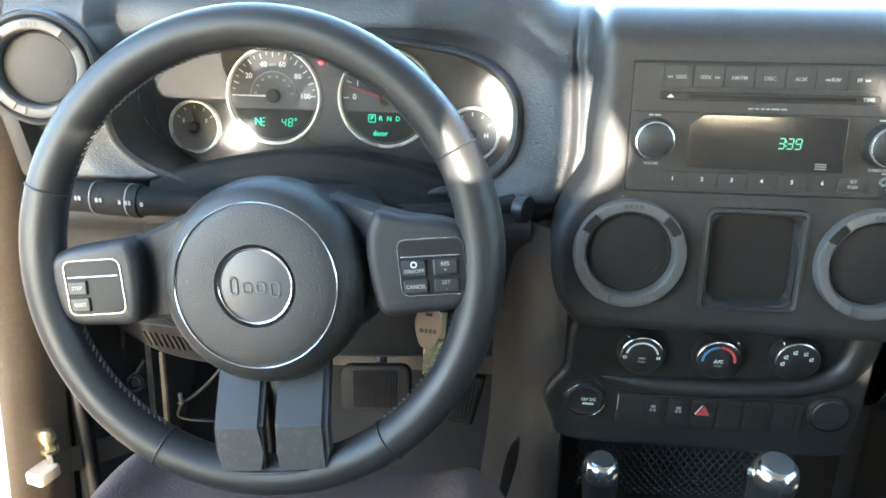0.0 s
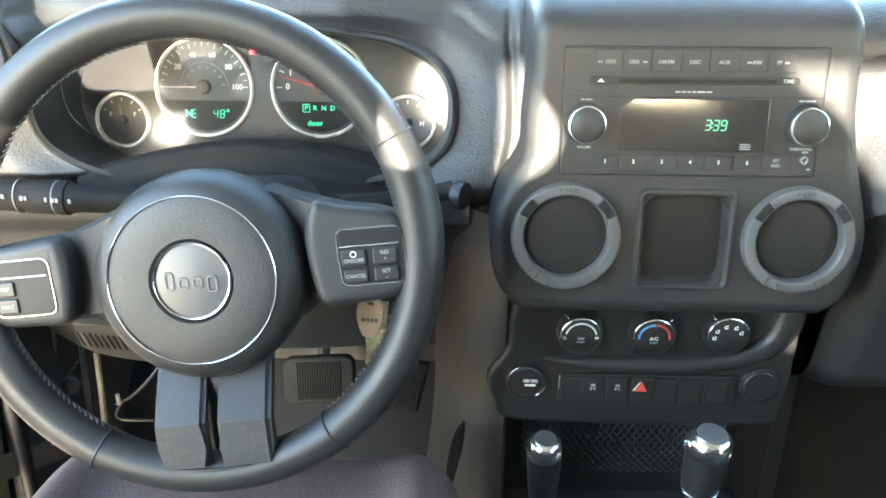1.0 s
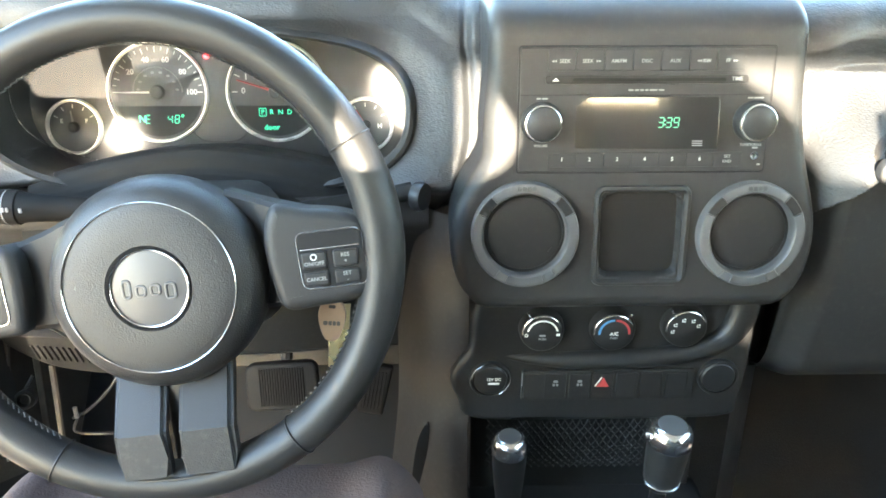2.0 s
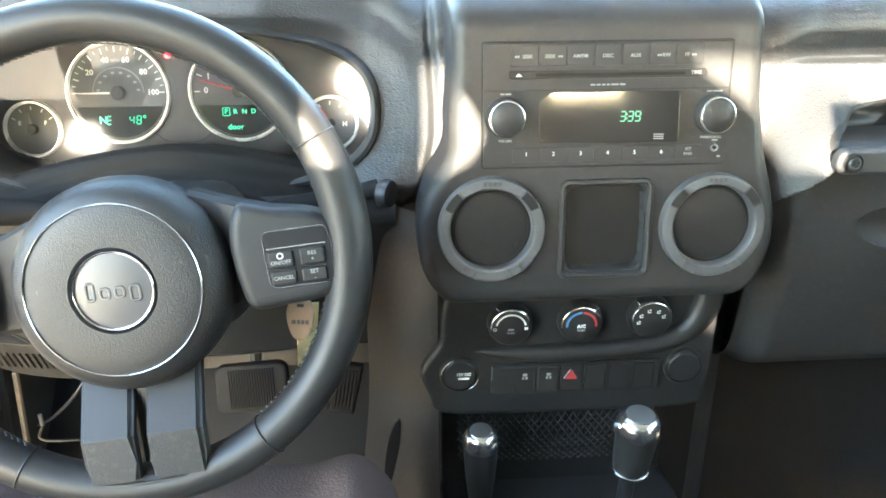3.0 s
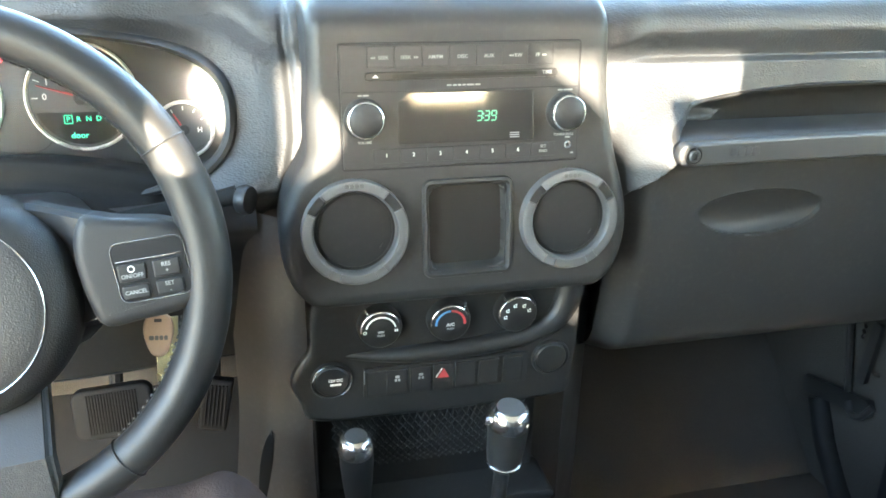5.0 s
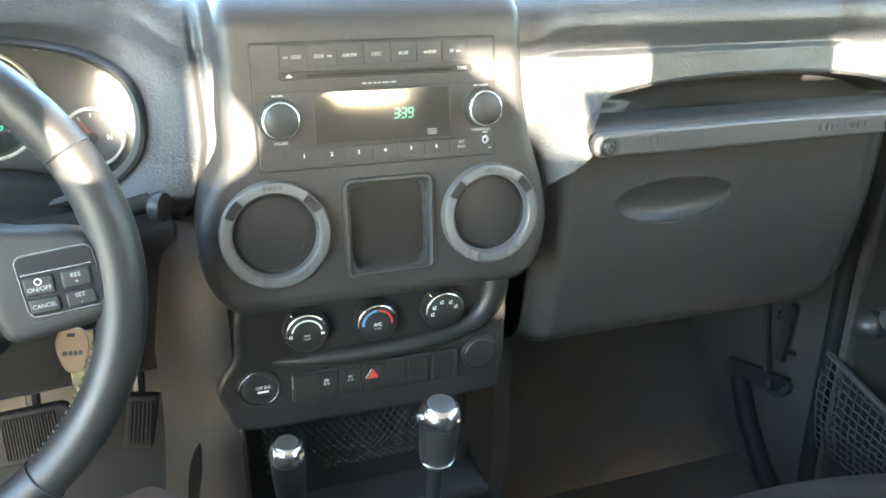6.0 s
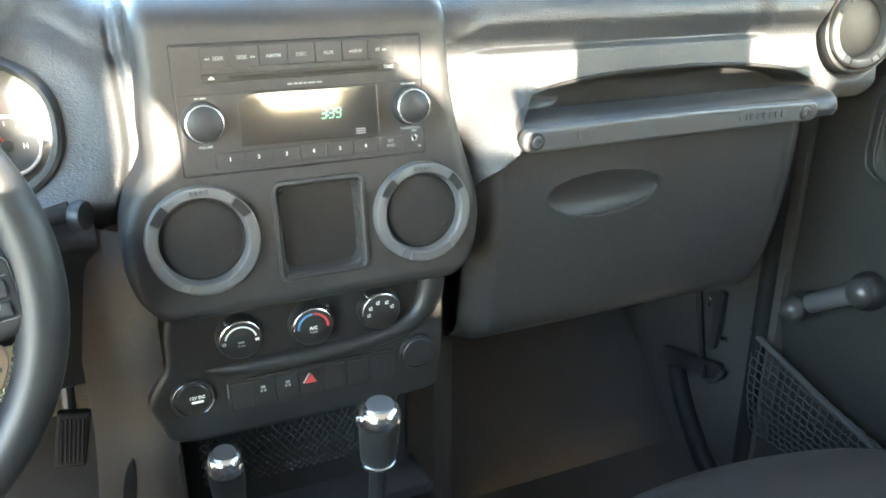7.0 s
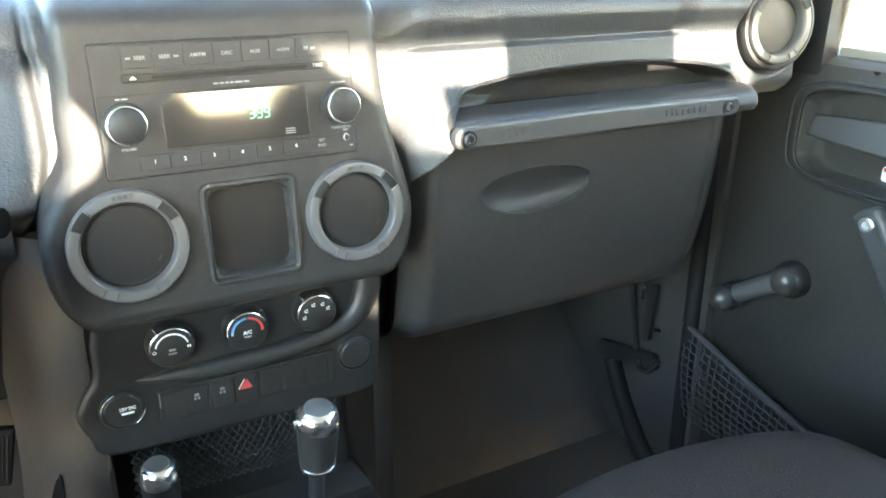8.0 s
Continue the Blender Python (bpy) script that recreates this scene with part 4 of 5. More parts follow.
def ticks(g, m, a0, a1, n, r0, r1, w, mat):
    bm = bmesh.new()
    for i in range(n):
        a = radians(a0 + (a1 - a0) * i / (n - 1))
        slab(bm, rrect(r1 - r0, w, w * 0.2, n=1), 0.0003, m @ pose(0, 0, 0, 0, 0, math.degrees(a)) @ shift((r0 + r1) / 2, 0, 0), 0.0001, 0, 1)
    part("ticks", bm, mat, g)


def needle(g, m, deg, length, mat, hub):
    bm = bmesh.new()
    slab(bm, [(0, -0.0012), (length, -0.0005), (length, 0.0005), (0, 0.0012)], 0.0035, m @ pose(0, 0, 0, 0, 0, deg), 0.0004, -0.002, 1)
    part("needle", bm, mat, g)
    part("needle_hub", made(lathe, [(hub, 0.0), (hub, 0.005), (hub * 0.85, 0.0065), (0.001, 0.007)], m, 28), BLACK, g)


# speedometer
m, g = gauge(-0.460, 0.8855, 0.0495, "speedometer with white figures")
ticks(g, m, 180, 0, 11, 0.0405, 0.0465, 0.0010, INK)
ticks(g, m, 171, 9, 10, 0.0430, 0.0465, 0.0007, INK)
ticks(g, m, 180, 0, 60, 0.0245, 0.0262, 0.0004, GREYINK)
for i, t in enumerate(("20", "40", "60", "80", "100")):
    a = radians(180 - 36 * (i + 1))
    rr = 0.0335 if t != "100" else 0.0350
    lettering(t, 0.0080, m @ shift(rr * math.cos(a), rr * math.sin(a) + (0.001 if i < 4 else 0), 0), INK, g)
lettering("MPH", 0.0045, m @ shift(0, 0.0325, 0), GREYINK, g)
for i in range(8):
    a = radians(172 - 23.5 * i)
    bars([0.0035], 0.0022, 0, m @ shift(0.0205 * math.cos(a), 0.0205 * math.sin(a), 0), GREYINK, g, "small_figure")
part("inner_scale", made(tube, [(m @ Vector((0.0258 * math.cos(radians(a)), 0.0258 * math.sin(radians(a)), 0.0002))) for a in lin(0, 180, 40)], 0.0004, 5), GREYINK, g, "thin inner scale arc")
needle(g, m, 180, 0.040, INK, 0.0075)
win = part("display", made(slab, [(0.0462 * math.cos(radians(a)), 0.0462 * math.sin(radians(a))) for a in lin(-162, -18, 30)], 0.0006, m, 0.0002, 0, 1), WINBLACK, g, "dark display window across the lower half")
lettering("N", 0.0105, m @ shift(-0.0185, -0.0280, 0.0006), GREEN, win, bold=0)
for ch, u in (("E", -0.0125), ("4", 0.0105), ("8", 0.0178)):
    digit(ch, 0.0082, m @ shift(u, -0.0280, 0.0006), win, GREEN)
part("degree_mark", made(ringbar, rrect(0.0026, 0.0030, 0.001), 0.0006, 0.0003, m @ shift(0.0238, -0.0246, 0), 0.0006), GREEN, win)
# tachometer
m, g = gauge(-0.3365, 0.8855, 0.0495, "rev counter with red needle")
ticks(g, m, 180, 0, 9, 0.0405, 0.0465, 0.0010, INK)
lettering("0", 0.0088, m @ shift(-0.0345, 0.001, 0), INK, g)
for i in range(1, 7):
    a = radians(180 - 26 * i)
    lettering(str(i), 0.0088, m @ shift(0.0345 * math.cos(a), 0.0345 * math.sin(a), 0), INK, g)
needle(g, m, 163, 0.042, RED, 0.0075)
win = part("display", made(slab, [(0.0462 * math.cos(radians(a)), 0.0462 * math.sin(radians(a))) for a in lin(-162, -18, 30)], 0.0006, m, 0.0002, 0, 1), WINBLACK, g, "dark display window across the lower half")
for i, t in enumerate("PRND"):
    lettering(t, 0.0070, m @ shift(-0.0155 + 0.0094 * i, -0.0212, 0.0006), GREEN, win, bold=0)
part("selected_box", made(ringbar, rrect(0.0078, 0.0086, 0.001, -0.0155, -0.0212), 0.0006, 0.0003, m, 0.0006), GREEN, win)
lettering("door", 0.0082, m @ shift(-0.0065, -0.0372, 0.0006), GREEN, win, bold=0)
# fuel and temperature
m, g = gauge(-0.5505, 0.8500, 0.0265, "small fuel gauge")
ticks(g, m, 150, 30, 5, 0.0195, 0.0235, 0.0008, INK)
lettering("E", 0.006, m @ shift(-0.013, 0.006, 0), INK, g)
lettering("F", 0.006, m @ shift(0.013, 0.006, 0), INK, g)
needle(g, m, 95, 0.017, GREYINK, 0.0055)
m, g = gauge(-0.2440, 0.8500, 0.0265, "small temperature gauge")
ticks(g, m, 150, 30, 5, 0.0195, 0.0235, 0.0008, INK)
lettering("C", 0.006, m @ shift(-0.014, -0.001, 0), INK, g)
lettering("H", 0.0068, m @ shift(0.0150, -0.001, 0), INK, g)
needle(g, m, 120, 0.019, RED, 0.0055)
part("panel_seam", made(tube, [tuple(CL @ Vector((-0.398 + p[0], p[1], 0.0006))) for p in smooth_pts([(-0.030, -0.0400, 0), (-0.022, -0.0480, 0), (-0.010, -0.0515, 0), (0.010, -0.0515, 0), (0.022, -0.0480, 0), (0.030, -0.0400, 0)])], 0.0006, 5), BLACK, clu, "dark seam between the gauges")
part("telltale", made(lathe, [(0.0032, 0), (0.0032, 0.002), (0.0004, 0.003)], CL @ shift(-0.4070, 0.0375, 0), 14), REDLAMP, clu, "lit red warning lamp")
bars([0.006, 0.006], 0.0012, -0.006, CL @ shift(-0.547, -0.066, 0), GREYINK, clu, "small_mark")

lens = part("lens", made(slab, [(u, v) for u, _, v in oval(CLU[0], 0.0, 0.192, 0.0695, 0)], 0.002, face(0, 0.765, 0.885, -8), 0.0005, 0.001, 1), CLEAR, clu, "clear plastic lens")
lens.visible_shadow = False

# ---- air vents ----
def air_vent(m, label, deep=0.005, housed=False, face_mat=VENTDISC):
    v = thing("air_vent", label, "air vent", tuple(m.translation), "round air vents")
    ring = bmesh.new()
    lathe(ring, [(0.0460, -0.012), (0.0460, 0.004), (0.0450, 0.0060), (0.0432, 0.0068), (0.0374, 0.0062), (0.0358, 0.0045), (0.0352, 0.0), (0.0350, -deep - 0.003)], m, 72, False, False)
    rim, m = m, m @ shift(0, 0, -deep)
    part("ring", ring, RINGGREY, v, "satin grey plastic ring")
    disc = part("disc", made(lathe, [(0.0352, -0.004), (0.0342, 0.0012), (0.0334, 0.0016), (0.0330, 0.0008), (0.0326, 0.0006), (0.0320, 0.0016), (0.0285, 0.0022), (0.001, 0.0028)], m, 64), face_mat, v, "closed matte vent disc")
    part("disc_mark", made(box, (0.0010, 0.0055, 0.0008), m @ shift(0.0225, -0.014, 0.0024) @ pose(0, 0, 0, 0, 0, -32), 0.0003), SOFT, disc)
    m = rim
    if housed:
        part("housing", made(lathe, [(0.0545, -0.014), (0.0545, -0.003), (0.0525, 0.0025), (0.0495, 0.0035), (0.0472, 0.001), (0.0466, -0.008)], m, 64, False, False), SOFT, v, "dark grey vent housing")
    # finger tabs: a sunk dark field between two raised ends
    for deg, half in ((38, 11), (142, 11), (242, 6), (300, 6)):
        fld = lambda r0, r1, d: [(r * math.cos(radians(deg + e)), r * math.sin(radians(deg + e))) for r, es in ((r0, lin(d, -d, 6)), (r1, lin(-d, d, 6))) for e in es]
        tab = part("tab", made(slab, fld(0.0372, 0.0448, half), 0.0070, m, 0.0005, -0.004, 2), VENTDISC if half > 8 else RINGGREY, v, "dark sunk finger tab" if half > 8 else "raised finger tab")
        for e in (-half - 1.2, half + 1.2):
            part("tab_end", made(box, (0.0080, 0.0011, 0.0024), m @ pose(0, 0, 0, 0, 0, deg + e) @ shift(0.0410, 0, 0.0070), 0.0004), RINGGREY, tab)
    bars([0.0032, 0.0032, 0.0032, 0.0034], 0.0036, 0.0010, m @ shift(0, 0.0408, 0.0066), EMBOSS, v, "embossed_mark", 0.0006)
    return v


air_vent(ST @ shift(-0.0965, -0.0575, 0.004), "round air vent with grey ring beside the storage pocket")
air_vent(ST @ shift(0.0975, -0.0585, 0.004), "round air vent with grey ring beside the storage pocket")
# end discs take the lighter SOFT plastic, standing in for side light on them
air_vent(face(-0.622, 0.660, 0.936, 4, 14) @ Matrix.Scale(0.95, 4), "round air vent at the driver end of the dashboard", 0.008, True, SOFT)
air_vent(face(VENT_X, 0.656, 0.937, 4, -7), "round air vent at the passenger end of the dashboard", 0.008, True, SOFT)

# ---- radio ----
RM = ST @ shift(0, 0.0465, 0.0)
radio = thing("radio", "black car radio with knobs, buttons and clock display", "radio", (0, 0.63, 0.9))
part("faceplate", made(slab, rrect(0.207, 0.1015, 0.002), 0.0018, RM, 0.0008, 0.0, 2), BEZEL, radio)
part("seam_line", made(ringbar, rrect(0.2100, 0.1045, 0.003), 0.0016, 0.0004, RM, 0.0), WINBLACK, radio)
part("divider", made(box, (0.206, 0.0009, 0.0006), RM @ shift(0, 0.0128, 0.0018), 0.0002), WINBLACK, radio)
xs = lin(-0.0812, 0.0790, 7)
for i, t in enumerate(("SEEK", "SEEK", "AM/FM", "DISC", "AUX", "RW", "FF")):
    u = (xs[i] + xs[i + 1]) / 2
    b = part("button", made(slab, rrect(0.0226, 0.0172, 0.0006), 0.0026, RM @ shift(u, 0.0408, 0), 0.0006, 0, 2), BEZEL, radio)
    off = {"SEEK": 0.0022, "RW": 0.0028, "FF": 0.0028}.get(t, 0.0) * (1 if i in (0, 5) else -1)
    lettering(t, 0.0042, RM @ shift(u + off, 0.0400, 0.0027), GREYINK, b, bold=0.01)
    if off:
        # double arrow beside the word
        sx = -1 if off > 0 else 1
        at = u + off + sx * (0.0078 if t == "SEEK" else 0.0052)
        for k in (0, 1):
            part("arrow", made(slab, [(sx * 0.0011, 0), (-sx * 0.0010, 0.0011), (-sx * 0.0010, -0.0011)], 0.0002, RM @ shift(at + k * sx * 0.0020, 0.0400, 0.0026), 0.00005, 0, 1), GREYINK, b)
for i in (1, 6):
    part("button_gap", made(box, (0.0012, 0.012, 0.002), RM @ shift(xs[i], 0.0405, 0.0028), 0.0003), BLACK, radio)
part("disc_slot", made(slab, rrect(0.166, 0.0068, 0.003), 0.0026, RM @ shift(0, 0.0252, 0), 0.0006, 0, 2), MATGLOSS, radio, "black disc slot")
part("slot_mouth", made(slab, rrect(0.125, 0.0026, 0.0012), 0.0031, RM @ shift(0.002, 0.0252, 0), 0.0004, 0, 2), GLOSS, radio)
part("eject_mark", made(slab, [(-0.0028, -0.001), (0.0028, -0.001), (0, 0.0016)], 0.0003, RM @ shift(-0.0745, 0.0252, 0.0026), 0.0001), INK, radio)
lettering("TIME", 0.0042, RM @ shift(0.0735, 0.0256, 0.0027), GREYINK, radio)
bars([0.0042, 0.0034, 0.0030, 0.0028, 0.0064, 0.0046], 0.0013, 0.0010, RM @ shift(0.0, 0.0168, 0.0018), GREYINK, radio)
# the display window leans back behind its frame, angled to mirror the rear window
DISP = RM @ shift(0.0015, -0.0095, 0.0060) @ pose(0, 0, 0, -4.25, -3.2, 0)
disp = part("display", made(slab, rrect(0.1165, 0.0418, 0.001), 0.0, DISP, 0.0004, 0.011, 2), GLOSS, radio, "gloss black display window")
for ch, u in (("3", 0.0127), ("3", 0.0190), ("9", 0.0250)):
    digit(ch, 0.0078, DISP @ shift(u - 0.0015, 0.0005, 0.0001), disp)
part("colon", made(lathe, [(0.0006, 0), (0.0006, 0.0002)], DISP @ shift(0.0143, 0.0022, 0.0001), 8), DIMGREEN, disp)
part("colon", made(lathe, [(0.0006, 0), (0.0006, 0.0002)], DISP @ shift(0.0143, -0.0012, 0.0001), 8), DIMGREEN, disp)
for v in (-0.0240, -0.0258, -0.0276):
    part("disc_mark", made(slab, rrect(0.0085, 0.0008, 0.0002), 0.0002, DISP @ shift(0.0415, v + 0.0095, 0.0001), 0.0001), GREYINK, disp)
for u, lab in ((-0.0850, "VOLUME"), (0.0908, "TUNE/SCROLL")):
    kn = part("knob", made(lathe, [(0.0172, 0.0), (0.0172, 0.0025), (0.0160, 0.004), (0.0152, 0.006), (0.0146, 0.0130), (0.0138, 0.0150), (0.0122, 0.0160), (0.0085, 0.0176), (0.0040, 0.0185), (0.001, 0.0187)], RM @ shift(u, -0.0088, 0.0), 48), BEZEL, radio, "round dark knob")
    part("chrome_ring", made(lathe, [(0.0144, 0.0120), (0.0153, 0.0124), (0.0154, 0.0136), (0.0149, 0.0148), (0.0140, 0.0153)], RM @ shift(u, -0.0088, 0.0), 48, False, False), KNOBRING, kn, "bright knob ring")
    bars([0.0035, 0.0050] if u < 0 else [0.0045, 0.0080], 0.0012, 0.0008, RM @ shift(u, 0.0102, 0.0018), GREYINK, radio)
    lettering(lab, 0.0029, RM @ shift(u, -0.0285, 0.0018), GREYINK, radio)
for i in range(7):
    u = -0.0671 + 0.02315 * i
    b = part("button", made(slab, rrect(0.0229, 0.0122, 0.0006), 0.0026, RM @ shift(u, -0.0405, 0), 0.0005, 0, 2), BEZEL, radio)
    if i < 6:
        lettering(str(i + 1), 0.0046, RM @ shift(u, -0.0400, 0.0027), INK, b, bold=0.01)
    else:
        lettering("SET", 0.0036, RM @ shift(u, -0.0380, 0.0027), GREYINK, b, bold=0.01)
        lettering("RND", 0.0036, RM @ shift(u, -0.0422, 0.0027), GREYINK, b, bold=0.01)
part("jack", made(lathe, [(0.0034, 0), (0.0034, 0.0028), (0.0016, 0.0028), (0.0014, 0.0010), (0.0004, 0.0009)], RM @ shift(0.0945, -0.0375, 0.0), 20, False), BRIGHT, radio, "round headphone jack")
bars([0.005], 0.0014, 0, RM @ shift(0.0945, -0.0310, 0.0018), GREYINK, radio)
bars([0.003], 0.0014, 0, RM @ shift(0.0990, -0.0450, 0.0018), GREYINK, radio)

# ---- heater dials, switches, outlets ----
def arc_band(bm, m, r, w, a0, a1, h):
    pts = [(rr * math.cos(radians(a)), rr * math.sin(radians(a))) for rr, aa in ((r, lin(a0, a1, 14)), (r + w, lin(a1, a0, 14))) for a in aa]
    slab(bm, pts if a1 < a0 else pts[::-1], h, m, h * 0.3, 0, 1)


for k, u in enumerate((-0.0715, -0.0035, 0.0648)):
    m = LP @ shift(u, 0.0112 if k < 2 else 0.0140, 0.0) @ Matrix.Diagonal((0.93, 0.93, 0.72, 1))
    d = thing("heater_dial", ("black heater fan dial with chrome edge", "black temperature dial with blue and red arc", "black airflow dial with white symbols")[k], "control dial", tuple(m.translation), "heater dials")
    part("knob", made(lathe, [(0.0235, 0.0), (0.0230, 0.010), (0.0215, 0.016), (0.0195, 0.0180), (0.001, 0.0184)], m, 48), BLACK, d)
    bm = bmesh.new()
    arc_band(bm, m @ shift(0, 0, 0.0165), 0.0198, 0.0014, 25, 185, 0.0022)
    part("chrome_edge", bm, CHROME, d, "chrome edge")
    bm = bmesh.new()
    box(bm, (0.0016, 0.006, 0.004), m @ pose(0, 0, 0, 0, 0, (35, -42, 38)[k]) @ shift(0, 0.0235, 0.012), 0.0005)
    part("pointer", bm, BRIGHT, d)
    top = m @ shift(0, 0, 0.0184)
    if k == 0:
        bm = bmesh.new()
        arc_band(bm, top, 0.0145, 0.0016, 12, 168, 0.0002)
        part("arc_mark", bm, INK, d)
        part("symbol", made(ringbar, circle(0.0018, 14, -0.0165, -0.0015), 0.0006, 0.0002, top), INK, d)
        bars([0.0014, 0.0014], 0.003, 0.0006, top @ shift(0.0158, -0.001, 0), INK, d, "symbol")
        bars([0.004, 0.0035], 0.0022, -0.001, top @ shift(0, -0.002, 0), GREYINK, d, "symbol")
        lettering("PUSH", 0.0032, top @ shift(0, -0.0062, 0), GREYINK, d)
    elif k == 1:
        for a0, a1, mt in ((92, 185, BLUE), (-5, 88, RED)):
            bm = bmesh.new()
            arc_band(bm, top, 0.0140, 0.0024, a0, a1, 0.0002)
            part("arc_mark", bm, mt, d)
        lettering("A/C", 0.0052, top @ shift(0, -0.001, 0), INK, d)
        lettering("PUSH", 0.0032, top @ shift(0, -0.0058, 0), GREYINK, d)
    else:
        for deg in (185, 148, 105, 62, 25):
            a = radians(deg)
            s = top @ shift(0.0135 * math.cos(a), 0.0125 * math.sin(a) - 0.001, 0)
            sy = part("symbol", made(lathe, [(0.0010, 0), (0.0010, 0.0002), (0.0001, 0.0002)], s @ shift(0.0006, 0.0014, 0), 10), INK, d)
            part("symbol", made(slab, rrect(0.0034, 0.0011, 0.0003), 0.0002, s @ shift(0, -0.0012, 0), 0.0001), INK, d)
            part("symbol", made(slab, rrect(0.0010, 0.0032, 0.0003), 0.0002, s @ shift(-0.0016, 0, 0), 0.0001), INK, d)

bank = thing("switch_bank", "black switch bank with red hazard button", "switch panel", (0, 0.66, 0.62))
SW = LP @ shift(-0.0015, -0.0555, 0.0)
part("panel", made(slab, rrect(0.172, 0.036, 0.003), 0.003, SW, 0.001, 0, 2), BLACK, bank)
for i, u in enumerate((-0.073, -0.0525, -0.0285, -0.0055, 0.0185, 0.0425, 0.068)):
    part("switch", made(slab, rrect(0.0215, 0.030, 0.002), 0.0045, SW @ shift(u, 0, 0), 0.0010, 0, 2), BLACK, bank)
part("hazard_mark", made(slab, [(-0.0062, -0.0045), (0.0062, -0.0045), (0.0004, 0.0065)], 0.0006, SW @ shift(-0.0055, 0.004, 0.0045), 0.0003), RED, bank, "red hazard triangle")
part("hazard_edge", made(box, (0.0008, 0.0120, 0.0006), SW @ shift(-0.0100, 0.0055, 0.0048) @ pose(0, 0, 0, 0, 0, -31), 0.0002), INK, bank)
for u in (-0.0525, -0.0285):
    bars([0.0045], 0.0030, 0, SW @ shift(u, 0.0060, 0.0045), GREYINK, bank, "symbol")
    bars([0.0022, 0.0022], 0.0030, 0.0012, SW @ shift(u, 0.0020, 0.0045), GREYINK, bank, "symbol")
part("switch_line", made(box, (0.0008, 0.016, 0.0006), SW @ shift(-0.0855, 0.008, 0.0032), 0.0002), GREYINK, bank)

for u, lab in ((-0.1190, "power outlet with black cap marked 12V DC"), (0.1080, "blank round black outlet cover")):
    m = LP @ shift(u, -0.0475, 0.0)
    o = thing("power_outlet", lab, "power outlet", tuple(m.translation), "power outlets")
    part("ring", made(lathe, [(0.0205, 0), (0.0205, 0.003), (0.0195, 0.0045), (0.0180, 0.0045), (0.0172, 0.002)], m, 44, False, False), BLACK, o)
    cap = part("cap", made(lathe, [(0.0172, 0.0), (0.0170, 0.0035), (0.0155, 0.0050), (0.001, 0.0055)], m, 40), BLACK, o)
    if u < 0:
        lettering("12V DC", 0.0044, m @ shift(0.0035, 0.002, 0.0056), INK, cap)
        part("key_symbol", made(slab, rrect(0.011, 0.0022, 0.0008), 0.0003, m @ shift(0.0035, -0.0028, 0.0055), 0.0001), INK, cap)
        bm = bmesh.new()
        arc_band(bm, m @ shift(0, 0, 0.0042), 0.0182, 0.0010, 110, 175, 0.0008)
        arc_band(bm, m @ shift(0, 0, 0.0042), 0.0182, 0.0010, -60, -10, 0.0008)
        part("bright_arc", bm, BRIGHT, o)

# ---- net over the cubby ----
cub = thing("cubby", "dark storage cubby below the switches", "storage", (0, 0.70, 0.5))
part("recess", made(box, (0.25, 0.15, 0.02), face(-0.01, 0.715, 0.515), 0.004), BLACK, cub)
part("sill", made(box, (0.262, 0.016, 0.06), face(-0.005, 0.685, 0.452), 0.005), BEZEL, cub)
part("top_edge", made(tube, [(-0.125, 0.672, 0.583), (-0.06, 0.672, 0.581), (0.0, 0.672, 0.581), (0.11, 0.672, 0.582)], 0.0035, 8), BEZEL, cub)


def net_sheet(bm, corner, du, dv, nu, nv, r, sag):
    """Cords crossing on the slant over a patch."""
    def at(i, j):
        p = corner + du * i + dv * j
        return p + sag * (math.sin(math.pi * min(1, max(0, i))) * math.sin(math.pi * min(1, max(0, j))))
    k = nu + nv
    for n in range(-nv, nu + 1):
        for sgn in (1, -1):
            pts = []
            for t in lin(0, 1, 2 * nv):
                i = (n + nv * t) / nu if sgn > 0 else (n + nv * (1 - t)) / nu
                if -1e-6 <= i <= 1 + 1e-6:
                    w = 0.0007 * math.sin(t * nv * math.pi) * sgn
                    pts.append(at(i, t) + Vector((w, 0, 0)))
            if len(pts) > 1:
                tube(bm, pts, r, 5)


net = thing("storage_net", "dark elastic cargo net across the cubby", "net", (0, 0.69, 0.53))
bm = bmesh.new()
net_sheet(bm, Vector((-0.118, 0.690, 0.572)), Vector((0.215, 0, 0)), Vector((0.0, -0.006, -0.070)), 26, 7, 0.0011, Vector((0, -0.006, -0.004)))
tagged(part("cord_mesh", bm, NETTING, net), kind="stuff")
part("hem", made(tube, [(-0.122 + 0.226 * t, 0.687, 0.571 + 0.0026 * math.sin(t * 40) + 0.0012 * math.sin(t * 97)) for t in lin(0, 1, 90)], 0.0026, 7), NETGREY, net, "dusty wavy hem")

# ---- gear levers ----
gear = thing("gear_lever", "black and chrome automatic gear lever", "gear lever", (0.034, 0.56, 0.44))
GM = pose(0.0312, 0.565, 0.583, 8, 1, 0) @ Matrix.Diagonal((0.93, 0.93, 0.96, 1))
part("grip", made(lathe, [(0.0150, -0.002), (0.0172, 0.0), (0.0184, 0.010), (0.0197, 0.030), (0.0203, 0.042), (0.0204, 0.048)], GM, 40), LEATHER, gear, "black leather grip")
part("cap", made(lathe, [(0.0207, 0.0475), (0.0214, 0.0490), (0.0212, 0.0530), (0.0204, 0.0580), (0.0186, 0.0625), (0.0160, 0.0655), (0.0138, 0.0664)], GM, 44, True, False), CHROME, gear, "chrome cap")
part("top_insert", made(lathe, [(0.0140, 0.0655), (0.0134, 0.0672), (0.0100, 0.0678), (0.001, 0.0680)], GM, 32), RINGGREY, gear, "grey top insert")
